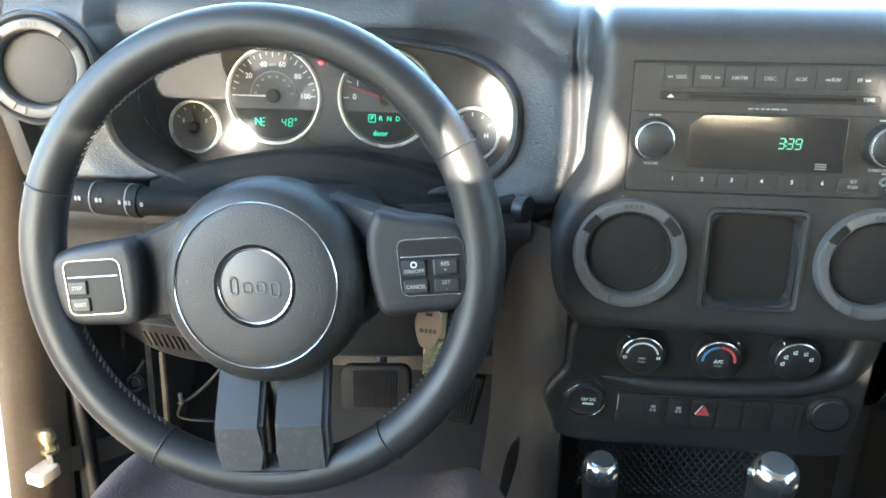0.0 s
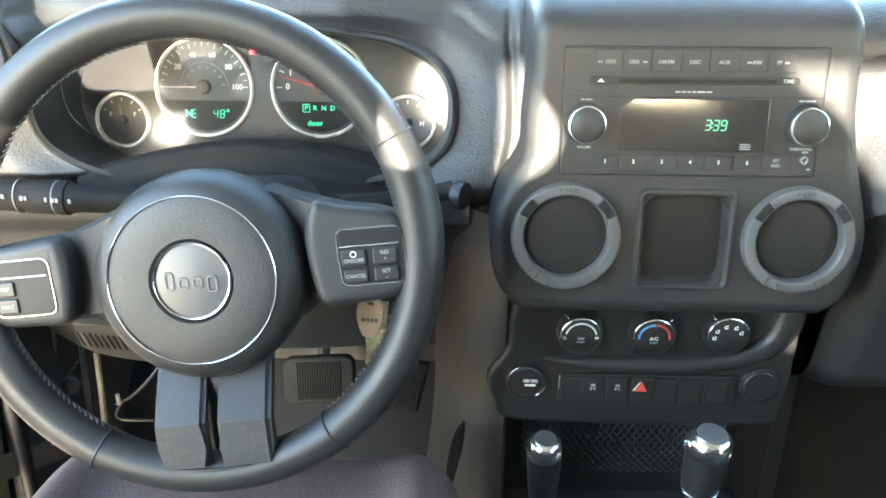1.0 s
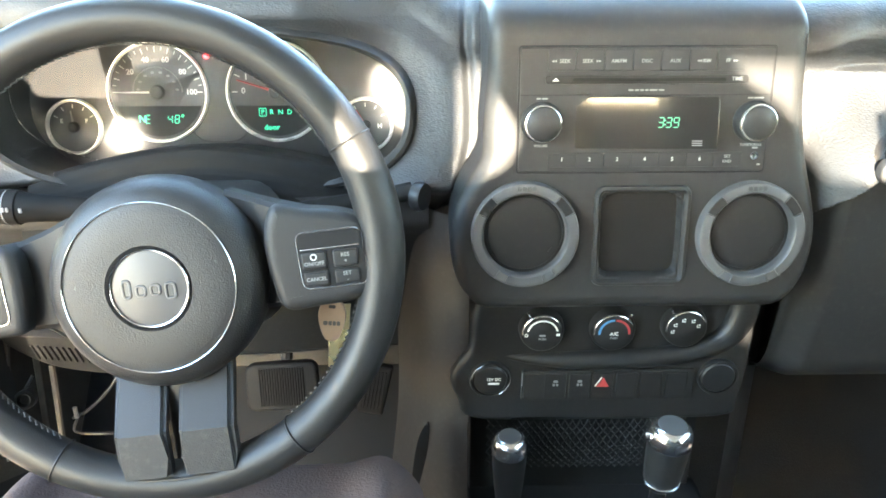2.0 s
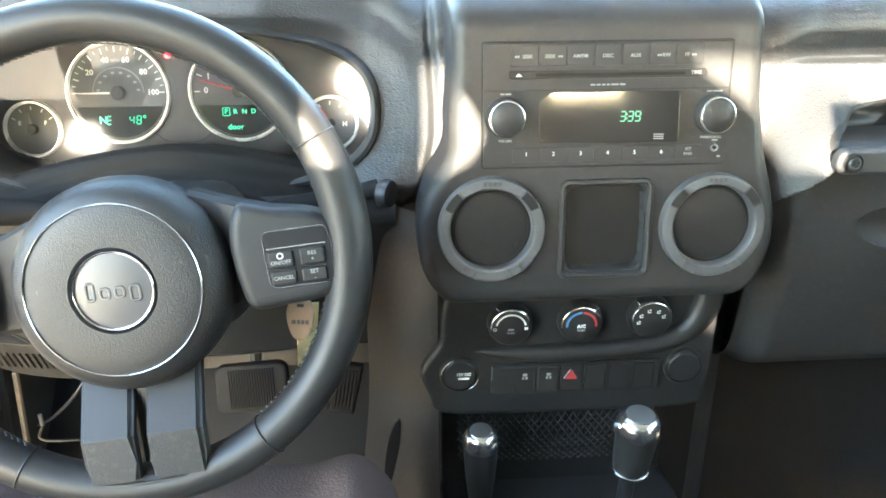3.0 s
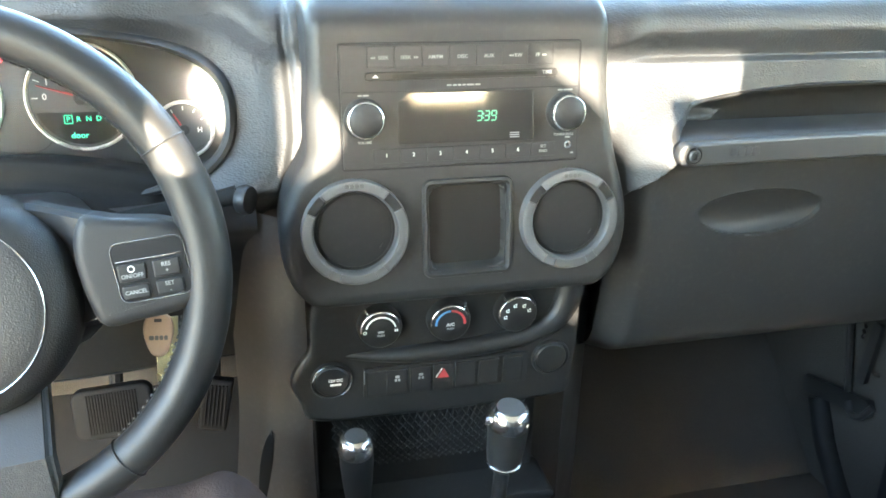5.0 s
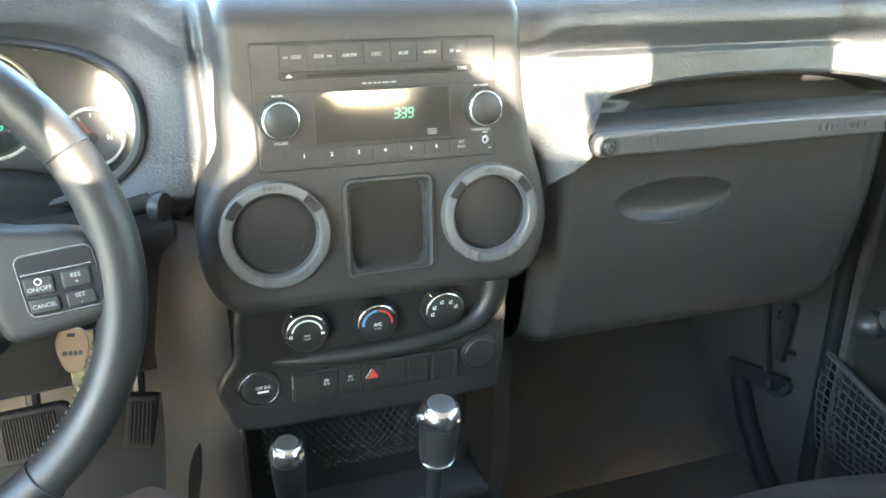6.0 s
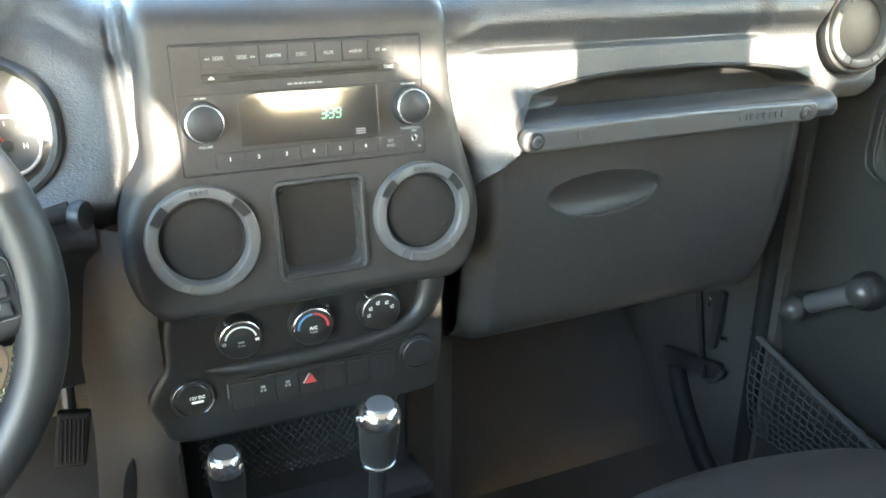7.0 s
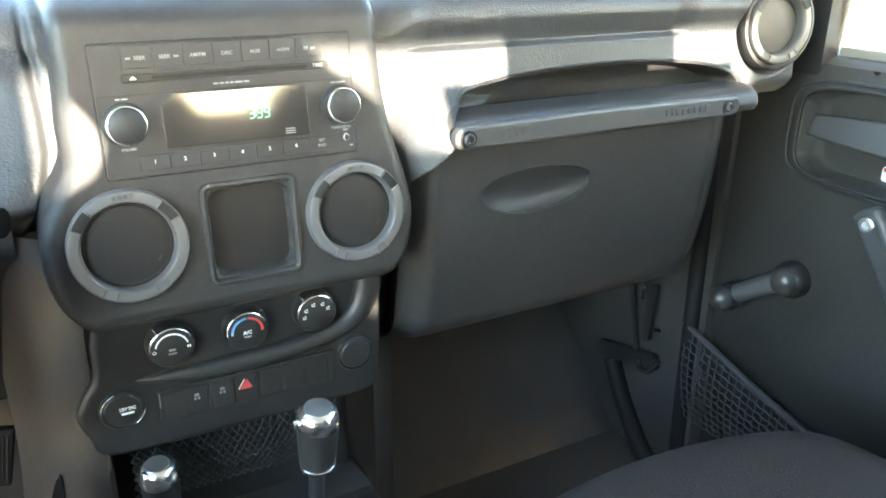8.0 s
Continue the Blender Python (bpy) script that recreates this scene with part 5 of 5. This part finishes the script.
part("collar", made(lathe, [(0.0165, -0.004), (0.0185, -0.003), (0.0185, 0.0), (0.0165, 0.001)], GM, 36), CHROME, gear, "chrome collar")
part("shaft", made(tube, [tuple(GM @ Vector((0, 0, w))) for w in (-0.004, -0.143)], 0.0075, 16), BLACK, gear, "dark shaft")
part("release_button", made(lathe, [(0.005, 0.0), (0.005, 0.004), (0.002, 0.005)], GM @ pose(-0.0205, 0, 0.053, 0, -90, 0), 16), CHROME, gear)
part("boot", made(lathe, [(0.055, -0.128), (0.050, -0.118), (0.030, -0.108), (0.018, -0.100), (0.012, -0.096)], GM, 32), BLACK, gear, "black lever boot")
part("bezel", made(lathe, [(0.040, -0.105), (0.043, -0.100), (0.046, -0.105)], GM, 36, False, False), BRIGHT, gear)
tc = thing("transfer_case_lever", "short black lever with chrome cap", "gear lever", (-0.099, 0.64, 0.44))
TM = pose(-0.0985, 0.640, 0.517, 6, -1, 0)
part("grip", made(lathe, [(0.0120, -0.03), (0.0150, 0.0), (0.0170, 0.030), (0.0172, 0.046)], TM, 36), LEATHER, tc)
part("cap", made(lathe, [(0.0175, 0.0445), (0.0182, 0.0465), (0.0180, 0.0510), (0.0172, 0.0565), (0.0156, 0.0605), (0.0132, 0.0632), (0.0112, 0.0640)], TM, 40, True, False), CHROME, tc, "chrome cap")
part("top_insert", made(lathe, [(0.0114, 0.0632), (0.0108, 0.0648), (0.001, 0.0655)], TM, 30), RINGGREY, tc, "grey top insert")
part("shaft", made(tube, [tuple(TM @ Vector((0, 0, w))) for w in (-0.02, -0.08)], 0.008, 14), BLACK, tc)

# ---- glove box and grab handle ----
gb = thing("glove_box", "dark grey glove box with curved pull latch", "glove box", (0.39, 0.66, 0.65))


GZ = 0.602


def glove_y(x, z):
    y = 0.640 + 0.07 * (max(0.0, 0.83 - z) / 0.33) ** 2
    y += 0.03 * ease(0.56, 0.62, x) + 0.02 * ease(0.20, 0.17, x)
    # lower edge rolled under, outer lower corner rounded
    y += 0.035 * max(0.0, (0.655 - z) / 0.053) ** 3
    y += 0.05 * max(0.0, math.hypot(max(0.0, x - 0.555), max(0.0, 0.665 - z)) - 0.06) / 0.03
    # upper corner tucked behind the pad
    if x < 0.205:
        y += 0.05 * ease(-0.006, 0.004, z - 0.79 - (x - 0.14))
    # room behind the pull latch
    q = math.hypot((x - 0.318) / 0.074, (z - 0.787) / (0.030 if z < 0.787 else 0.022))
    y += 0.035 * (1 - ease(0.84, 0.93, q))
    return y


bm = bmesh.new()
sheet(bm, lambda x, z: Vector((x, glove_y(x, z), z)), lin(0.165, 0.625, 210), lin(GZ, 0.846, 130))
part("door", bm, SOFT, gb, "dark grey moulded door", sharp=60)
bm = bmesh.new()
sheet(bm, lambda x, s: Vector((x, glove_y(x, GZ) + 0.004 + 0.20 * s, GZ - 0.012 * math.sin(min(1.0, s * 8) * math.pi / 2))), lin(0.165, 0.625, 40), [0, 0.03, 0.06, 0.09, 0.125, 0.5, 1])
part("underside", bm, BLACK, gb)
bm = bmesh.new()
rings = []
for r, d in ((1.06, 0.0004), (1.03, -0.0001), (1.0, -0.0002), (0.97, 0.0004), (0.93, 0.002), (0.86, 0.004), (0.6, 0.009), (0.3, 0.013), (0.02, 0.014)):
    ring = []
    for i in range(56):
        a = 2 * math.pi * i / 56
        x, z = 0.318 + 0.022 * max(0.0, 1 - r) + 0.074 * r * math.cos(a), 0.787 - 0.012 * max(0.0, 1 - r) + (0.030 if math.sin(a) < 0 else 0.022) * r * math.sin(a)
        base = 0.640 + 0.07 * ((0.83 - z) / 0.33) ** 2
        ring.append((x, base + d, z))
    rings.append(put(bm, ring, ident))
loft(bm, rings, True, False, True)
part("latch", bm, SOFT, gb, "scooped pull latch")

gh = thing("grab_handle", "satin grey grab handle bar with two bolts", "grab handle", (0.378, 0.605, 0.858))
bm = bmesh.new()
hm = face(0.3785, 0.6075, 0.8585)
edge_line = [(u, v + 0.0025 * math.cos(u / 0.184 * math.pi / 2)) for u, v in rrect(0.368, 0.0215, 0.0095, n=8)]
top_run = [(0.1735 - 0.347 * i / 20, 0.01075 + 0.0025 * math.cos((0.1735 - 0.347 * i / 20) / 0.184 * math.pi / 2)) for i in range(1, 20)]
k = 9
edge_line = edge_line[:k] + top_run + edge_line[k:2 * k + k] + edge_line[3 * k:]
slab(bm, edge_line, 0.006, hm, 0.003, 0.004, 4)
part("bar", bm, SATIN, gh, "satin grey bar")
for x in (0.2085, 0.5440):
    m = face(x, 0.6015, 0.8585)
    part("bolt", made(lathe, [(0.0088, -0.003), (0.0088, 0.0004), (0.0078, 0.0012), (0.0066, 0.0002)], m, 30, False, False), BLACK, gh)
    part("bolt", made(lathe, [(0.0058, -0.002), (0.0056, 0.0022), (0.0046, 0.0032), (0.0030, 0.0032), (0.0026, 0.0012), (0.0004, 0.0010)], m, 24), SATIN, gh, "round socket bolt")
bars([0.0065, 0.0065, 0.0065, 0.0070], 0.0085, 0.001, face(0.2600, 0.6013, 0.8605), BADGE, gh, "embossed_mark", 0.0008)
bars([0.007, 0.004, 0.007, 0.007, 0.007, 0.006, 0.007, 0.007], 0.0075, 0.0018, face(0.4830, 0.6013, 0.8600), BADGE, gh, "embossed_mark", 0.0008)

# ---- pedals ----
def pedal(name, outline, m, label, ribs, arm):
    p = thing(name, label, "pedal", tuple(m.translation))
    part("pad", made(slab, outline, 0.012, m, 0.004, 0.006, 3), RUBBER, p)
    w0, w1 = min(u for u, v in outline), max(u for u, v in outline)
    h0, h1 = min(v for u, v in outline), max(v for u, v in outline)
    for i in range(ribs):
        u = w0 + (w1 - w0) * (0.20 + 0.60 * i / (ribs - 1))
        part("rib", made(box, (0.0022, (h1 - h0) * 0.78, 0.003), m @ shift(u, (h0 + h1) / 2, 0.013), 0.0006), RUBBER, p)
    part("arm", made(tube, arm, 0.009, 8), BLACK, p)


pedal("brake_pedal", rrect(0.104, 0.070, 0.014), face(-0.391, 0.972, 0.428, 18, 0, 3), "wide black rubber brake pedal with ribs", 18, [(-0.39, 0.985, 0.42), (-0.38, 1.05, 0.62), (-0.38, 1.08, 0.80)])
pedal("accelerator_pedal", [(-0.019, 0.040), (-0.016, 0.042), (0.019, 0.042), (0.022, 0.040), (0.018, -0.030), (0.016, -0.033), (-0.018, -0.033), (-0.021, -0.031)], face(-0.260, 0.985, 0.408, 14, 0, -10), "narrow black ribbed accelerator pedal", 6, [(-0.26, 1.0, 0.42), (-0.25, 1.08, 0.62)])

# ---- passenger door ----
door = thing("passenger_door", "dark grey passenger door panel with pull and window crank", "car door", (0.78, 0.2, 0.5))
bm = bmesh.new()


def door_x(y, z):
    x = 0.770 - 0.012 * ease(0.90, 0.86, z)
    # recess with the door release
    q = (abs((y - 0.50) / 0.165) ** 5 + abs((z - 0.800) / 0.062) ** 5) ** 0.2
    x += 0.030 * (1 - ease(0.90, 1.0, q)) - 0.006 * (1 - ease(1.0, 1.12, q))
    x += 0.015 * ease(0.50, 0.40, z)
    return x


sheet(bm, lambda y, z: Vector((door_x(y, z), y, z)), lin(-0.30, 0.80, 150), lin(0.20, 0.885, 110))
sheet(bm, lambda y, s: Vector((door_x(y, 0.885) + 0.09 * s, y, 0.885 + 0.008 * math.sin(min(1, s * 4) * math.pi / 2))), lin(-0.30, 0.80, 40), lin(0, 1, 8))
part("panel", bm, DOORGREY, door, "dark grey moulded panel", sharp=60)
part("outer_skin", made(box, (1.12, 0.75, 0.01), pose(0.865, 0.25, 0.515, 90, 0, 90), 0.003), PAINT, door)
part("window_frame", made(tube, [(0.79, 0.668, 0.88), (0.785, 0.652, 1.10), (0.75, 0.55, 1.40), (0.745, -0.30, 1.42), (0.770, -0.32, 0.88)], 0.013, 8), BLACK, door)
pn = part("pane", made(box, (0.99, 0.54, 0.004), pose(0.785, 0.175, 1.15, 90, 0, 90), 0.001), SIDEGLASS, door, "tinted side window")
pn.visible_shadow = False
part("release_lever", made(slab, smooth_outline([(-0.078, 0.010), (-0.070, 0.015), (0.07, 0.021), (0.078, 0.0), (0.07, -0.020), (-0.070, -0.016), (-0.078, -0.012)], 4), 0.012, pose(0.776, 0.578, 0.803, 90, 0, -90) @ pose(0, 0, 0, -18, 0, 0), 0.003, 0, 3), SATIN, door, "dark grey release lever")
part("lock_slider", made(box, (0.034, 0.020, 0.012), pose(0.784, 0.538, 0.762, 90, 0, -90), 0.003), INK, door, "small lock slider")
part("lock_mark", made(box, (0.026, 0.005, 0.003), pose(0.7775, 0.538, 0.768, 90, 0, -90), 0.0005), RED, door)
part("sill", made(box, (0.98, 0.075, 0.012), pose(0.8375, 0.17, 0.899, 0, 0, 90), 0.003), PAINT, door, "cream painted sill edge")
# raised border of the recess
bm = bmesh.new()
for k, r in ((1.10, 0.0032), (1.00, 0.0022)):
    loop = []
    for i in range(80):
        a = 2 * math.pi * i / 80
        c, s = math.cos(a), math.sin(a)
        y, z = 0.50 + 0.165 * k * math.copysign(abs(c) ** 0.4, c), 0.800 + 0.062 * k * math.copysign(abs(s) ** 0.4, s)
        loop.append((door_x(y, z) - 0.0005, y, z))
    tube(bm, loop, r, 8, True)
part("recess_border", bm, BEZEL, door, "raised border round the release recess")
# pull handle
bm = bmesh.new()
slab(bm, smooth_outline([(-0.020, 0.145), (0.004, 0.150), (0.018, 0.135), (0.030, 0.05), (0.060, -0.10), (0.045, -0.125), (0.020, -0.12), (-0.004, 0.03), (-0.022, 0.125)], 5), 0.030, pose(0.765, 0.531, 0.708, 90, 0, -90) @ pose(0, 0, 0, 0, 0, 25) @ shift(0.003, -0.130, 0), 0.008, 0, 4)
pull = part("pull_handle", bm, SATIN, door, "satin grey pull handle")
part("bolt", made(lathe, [(0.010, 0), (0.010, 0.003), (0.008, 0.0045), (0.005, 0.0045), (0.004, 0.001), (0.0004, 0.001)], pose(0.7355, 0.531, 0.708, 90, 0, -90), 24), BRIGHT, pull, "round bolt")
# window crank
crank = part("crank_hub", made(lathe, [(0.027, 0), (0.027, 0.014), (0.0225, 0.024), (0.012, 0.031), (0.001, 0.033)], pose(0.762, 0.632, 0.592, 90, 0, -90), 32), BLACK, door, "round black crank hub")
part("crank_arm", made(tube, [(0.742, 0.640, 0.588), (0.736, 0.672, 0.567), (0.733, 0.702, 0.546)], [0.015, 0.0145, 0.014], 12), RINGGREY, door, "grey crank arm")
part("crank_knob", made(lathe, [(0.014, -0.004), (0.0195, 0.002), (0.0205, 0.012), (0.015, 0.022), (0.001, 0.026)], pose(0.738, 0.717, 0.534, 90, 0, -90), 24), BLACK, door, "black crank knob")
part("crank_collar", made(lathe, [(0.0175, -0.004), (0.0205, 0.0), (0.0205, 0.006), (0.0165, 0.009)], pose(0.741, 0.711, 0.539, 90, 0, -90), 24), BLACK, door)
part("crank_cap", made(lathe, [(0.0205, 0.024), (0.0195, 0.030), (0.014, 0.037), (0.006, 0.040), (0.001, 0.0405)], pose(0.762, 0.632, 0.592, 90, 0, -90), 28), GLAZED, door, "shiny domed crank cap")
part("crank_cap", made(lathe, [(0.0190, 0.012), (0.0185, 0.018), (0.013, 0.027), (0.005, 0.031), (0.001, 0.0315)], pose(0.732, 0.717, 0.534, 90, 0, -90), 24), GLAZED, door, "shiny domed knob cap")
# map net
mn = thing("map_net", "triangular dark elastic map net on the door", "net", (0.755, 0.68, 0.37))
bm = bmesh.new()
A, B, C = Vector((0.735, 0.790, 0.445)), Vector((0.735, 0.770, 0.290)), Vector((0.735, 0.540, 0.395))
low = C + Vector((0, 0, -0.10))
for i in range(19):
    t = i / 18
    p, q = A.lerp(C, t), B.lerp(low, t)
    tube(bm, [p.lerp(q, k) + Vector((-0.010 * math.sin(math.pi * k), 0.0014 * math.sin(k * 52 + i * 2.1), 0)) for k in lin(0, 1, 24)], 0.0012, 5)
for i in range(12):
    t = i / 11
    p, q = A.lerp(B, t), C.lerp(low, t)
    tube(bm, [p.lerp(q, k) + Vector((-0.010 * math.sin(math.pi * t), 0, 0.0014 * math.sin(k * 78 + i * 2.6))) for k in lin(0, 1, 36)], 0.0012, 5)
tagged(part("cord_mesh", bm, NETGREY, mn), kind="stuff")
part("hem", made(tube, [A + Vector((0, 0.01, 0.01)), A.lerp(C, 0.5) + Vector((-0.004, 0, 0)), C + Vector((0, -0.04, -0.02))], 0.005, 8), NETGREY, mn, "elastic upper hem")

# ---- driver side: open door, hinge pillar, check strap ----
hp = thing("hinge_pillar", "dusty painted hinge pillar at the open driver door", "car pillar", (-0.74, 0.72, 0.15))


def post(name, prof, z0, z1, mat, label="", shear=0.0):
    bm = bmesh.new()
    loft(bm, [put(bm, [(x, y + shear * (z - 0.45), z) for x, y in prof], ident) for z in lin(z0, z1, 6)], True, True, True)
    return part(name, bm, mat, hp, label)


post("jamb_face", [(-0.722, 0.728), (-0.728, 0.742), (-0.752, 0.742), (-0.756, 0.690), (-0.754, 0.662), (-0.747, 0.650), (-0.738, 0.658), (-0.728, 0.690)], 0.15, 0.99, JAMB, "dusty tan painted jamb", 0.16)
post("inner_panel", [(-0.715, 0.762), (-0.715, 0.862), (-0.79, 0.862), (-0.79, 0.745), (-0.735, 0.745)], 0.15, 0.99, BLACK, "black inner pillar panel", 0.10)
part("door_seal", made(tube, [(-0.714, 0.752 + 0.12 * (z - 0.45), z) for z in lin(0.2, 0.97, 8)], 0.012, 10), RUBBER, hp, "black rubber door seal")
part("drain_pipe", made(tube, smooth_pts([(-0.703, 0.752, 0.62), (-0.705, 0.742, 0.53), (-0.705, 0.738, 0.42), (-0.700, 0.728, 0.36), (-0.705, 0.70, 0.30)]), 0.0065, 10), WIRE, hp, "grey pipe down the pillar")
post("filler", [(-0.735, 0.855), (-0.735, 0.905), (-0.765, 0.905), (-0.765, 0.855)], 0.585, 0.99, BLACK)
post("filler", [(-0.735, 0.855), (-0.735, 0.905), (-0.765, 0.905), (-0.765, 0.855)], 0.15, 0.50, BLACK)
cs = thing("door_check_strap", "bolted steel door check strap", "door hinge", (-0.72, 0.72, 0.45))
bm = bmesh.new()
loft(bm, [put(bm, [(x - 0.004, y, z - 0.016), (x + 0.004, y, z - 0.016), (x + 0.004, y, z + 0.016), (x - 0.004, y, z + 0.016)], ident) for x, y, z in ((-0.716, 0.685, 0.476), (-0.712, 0.76, 0.440), (-0.706, 0.84, 0.402))], True, True, True)
part("strap", bm, STRAPPED, cs, "dusty grey strap")
part("bracket", made(box, (0.030, 0.026, 0.014), pose(-0.722, 0.678, 0.472, 0, 0, 75), 0.003), PAINT, cs, "cream painted bracket")
part("bolt", made(lathe, [(0.010, 0), (0.010, 0.005), (0.006, 0.007), (0.006, 0.014), (0.0095, 0.016), (0.0085, 0.026), (0.006, 0.030), (0.001, 0.031)], pose(-0.722, 0.697, 0.488), 20), BRASS, cs, "brass-coloured bolt")
part("plate", made(box, (0.028, 0.034, 0.006), pose(-0.706, 0.815, 0.445, 80, 0, 80), 0.002), PAINT, cs)

dd = thing("driver_door", "cream driver door standing wide open", "car door", (-0.80, 0.66, 0.25))
# door angle set so it holds back sky light from the stack
DM = pose(-0.840, 0.60, 0.56, 90, 0, 62)
part("shell", made(slab, rrect(0.95, 0.72, 0.05, -0.475, 0.0), 0.03, DM, 0.01, 0.03, 3), PAINT, dd, "cream painted shell")
part("hinge_edge", made(slab, smooth_outline([(-0.11, 0.02), (-0.11, 0.40), (-0.02, 0.37), (0.030, 0.33), (0.045, 0.27), (0.042, 0.18), (0.030, 0.02)], 5), 0.02, face(-0.868, 0.815, 0.10), 0.012, 0.03, 4), PAINT, dd, "cream painted hinge edge in the sun")
part("inner_panel", made(slab, rrect(0.82, 0.56, 0.05, -0.50, -0.02), 0.045, DM, 0.01, -0.02, 3), SOFT, dd, "dark grey inner panel")

# ---- under-dash clutter ----
fb = thing("footwell_trim", "ribbed black trim and brackets below the knee panel", "trim", (-0.66, 0.88, 0.5))
m = face(-0.645, 0.865, 0.548, -20, 0, -8)
part("ribbed_panel", made(slab, smooth_outline([(-0.060, 0.030), (0.075, 0.030), (0.080, -0.020), (0.03, -0.028), (-0.025, -0.014)], 5), 0.006, m, 0.002, 0.01, 2), BEZEL, fb, "ribbed dark grey panel")
for i in range(13):
    part("rib", made(box, (0.0028, 0.026, 0.004), m @ shift(-0.026 + 0.0075 * i, 0.006, 0.007) @ pose(0, 0, 0, 0, 0, 14), 0.0006), BLACK, fb)
part("bracket", made(box, (0.010, 0.17, 0.006), pose(-0.690, 0.885, 0.475, 84, 0, -6), 0.001), BEZEL, fb, "dark bracket")
part("bracket", made(box, (0.006, 0.12, 0.006), pose(-0.674, 0.885, 0.455, 84, 0, -6), 0.001), STRAPPED, fb, "dull steel bracket")
# bracket given body cream to stand in for direct sun on it
part("bracket", made(slab, smooth_outline([(-0.010, 0.040), (0.006, 0.042), (0.009, 0.010), (0.016, -0.036), (0.010, -0.038), (-0.004, -0.010), (-0.012, 0.015)], 4), 0.003, face(-0.737, 0.862, 0.520, 0, 10), 0.001, 0.003, 2), PAINT, fb, "curved bracket, cream for the sunlight on it")
part("bracket", made(box, (0.006, 0.10, 0.006), pose(-0.719, 0.868, 0.520, 84, 8, -6), 0.001), STRAPPED, fb)
part("bracket", made(box, (0.007, 0.040, 0.004), pose(-0.770, 0.868, 0.395, 88, 0, 4), 0.001), PAINT, fb, "small cream bracket")
part("bracket", made(box, (0.026, 0.008, 0.004), pose(-0.757, 0.868, 0.378, 88, 0, 4), 0.001), PAINT, fb)
for pts in (((-0.722, 0.87, 0.560), (-0.728, 0.87, 0.538), (-0.742, 0.872, 0.526), (-0.738, 0.875, 0.490), (-0.730, 0.88, 0.462)), ((-0.665, 0.90, 0.425), (-0.640, 0.90, 0.440), (-0.605, 0.91, 0.475), (-0.58, 0.94, 0.52)), ((-0.70, 0.89, 0.50), (-0.725, 0.89, 0.455), (-0.715, 0.90, 0.40)), ((-0.65, 0.89, 0.44), (-0.66, 0.89, 0.41), (-0.62, 0.90, 0.40), (-0.60, 0.93, 0.38))):
    part("wire", made(tube, smooth_pts(pts), 0.0022, 6), WIRE, fb)
part("connector", made(lathe, [(0.006, -0.01), (0.013, -0.008), (0.013, 0.006), (0.009, 0.008), (0.006, 0.004), (0.001, 0.004)], pose(-0.712, 0.882, 0.468, 70, 0, 10), 18), BEZEL, fb, "round grey connector")
part("screw", made(tube, [(-0.652, 0.885, 0.452), (-0.652, 0.885, 0.436)], 0.003, 8), STEEL, fb)

# ---- passenger jamb ----
pj = thing("passenger_jamb", "dark door jamb trim with check strap bracket", "car pillar", (0.745, 0.88, 0.2))
part("trim_strip", made(tube, smooth_pts([(0.735, 0.935, 0.52), (0.735, 0.922, 0.45), (0.735, 0.895, 0.335)]), 0.006, 8), BEZEL, pj)
part("bracket", made(box, (0.150, 0.030, 0.014), pose(0.736, 0.920, 0.334, 90, 0, 90) @ pose(0, 0, 0, 0, 0, -14), 0.004), BEZEL, pj, "dark grey bracket")
part("strap", made(box, (0.016, 0.110, 0.010), pose(0.734, 0.872, 0.440, 90, 0, 90) @ pose(0, 0, 0, 0, 0, 4), 0.003), BEZEL, pj, "check strap")
part("lower_trim", made(tube, smooth_pts([(0.738, 0.962, 0.305), (0.738, 0.940, 0.265), (0.738, 0.915, 0.225), (0.738, 0.87, 0.172), (0.738, 0.84, 0.15)]), 0.018, 10), RUBBER, pj)
part("hook", made(tube, smooth_pts([(0.728, 0.885, 0.345), (0.722, 0.870, 0.332), (0.722, 0.850, 0.340), (0.730, 0.840, 0.362)]), 0.006, 8), SOFT, pj)
for y, z in ((0.896, 0.476), (0.897, 0.466), (0.897, 0.457), (0.857, 0.412), (0.850, 0.414)):
    part("bolt", made(lathe, [(0.004, 0), (0.004, 0.003), (0.001, 0.004)], pose(0.738, y, z, 90, 0, -90), 10), CHROME, pj)
part("door_seal", made(tube, [(0.742, 0.790 + 0.02 * (z - 0.5), z) for z in lin(0.18, 0.88, 8)], 0.013, 10), RUBBER, pj, "black rubber door seal")
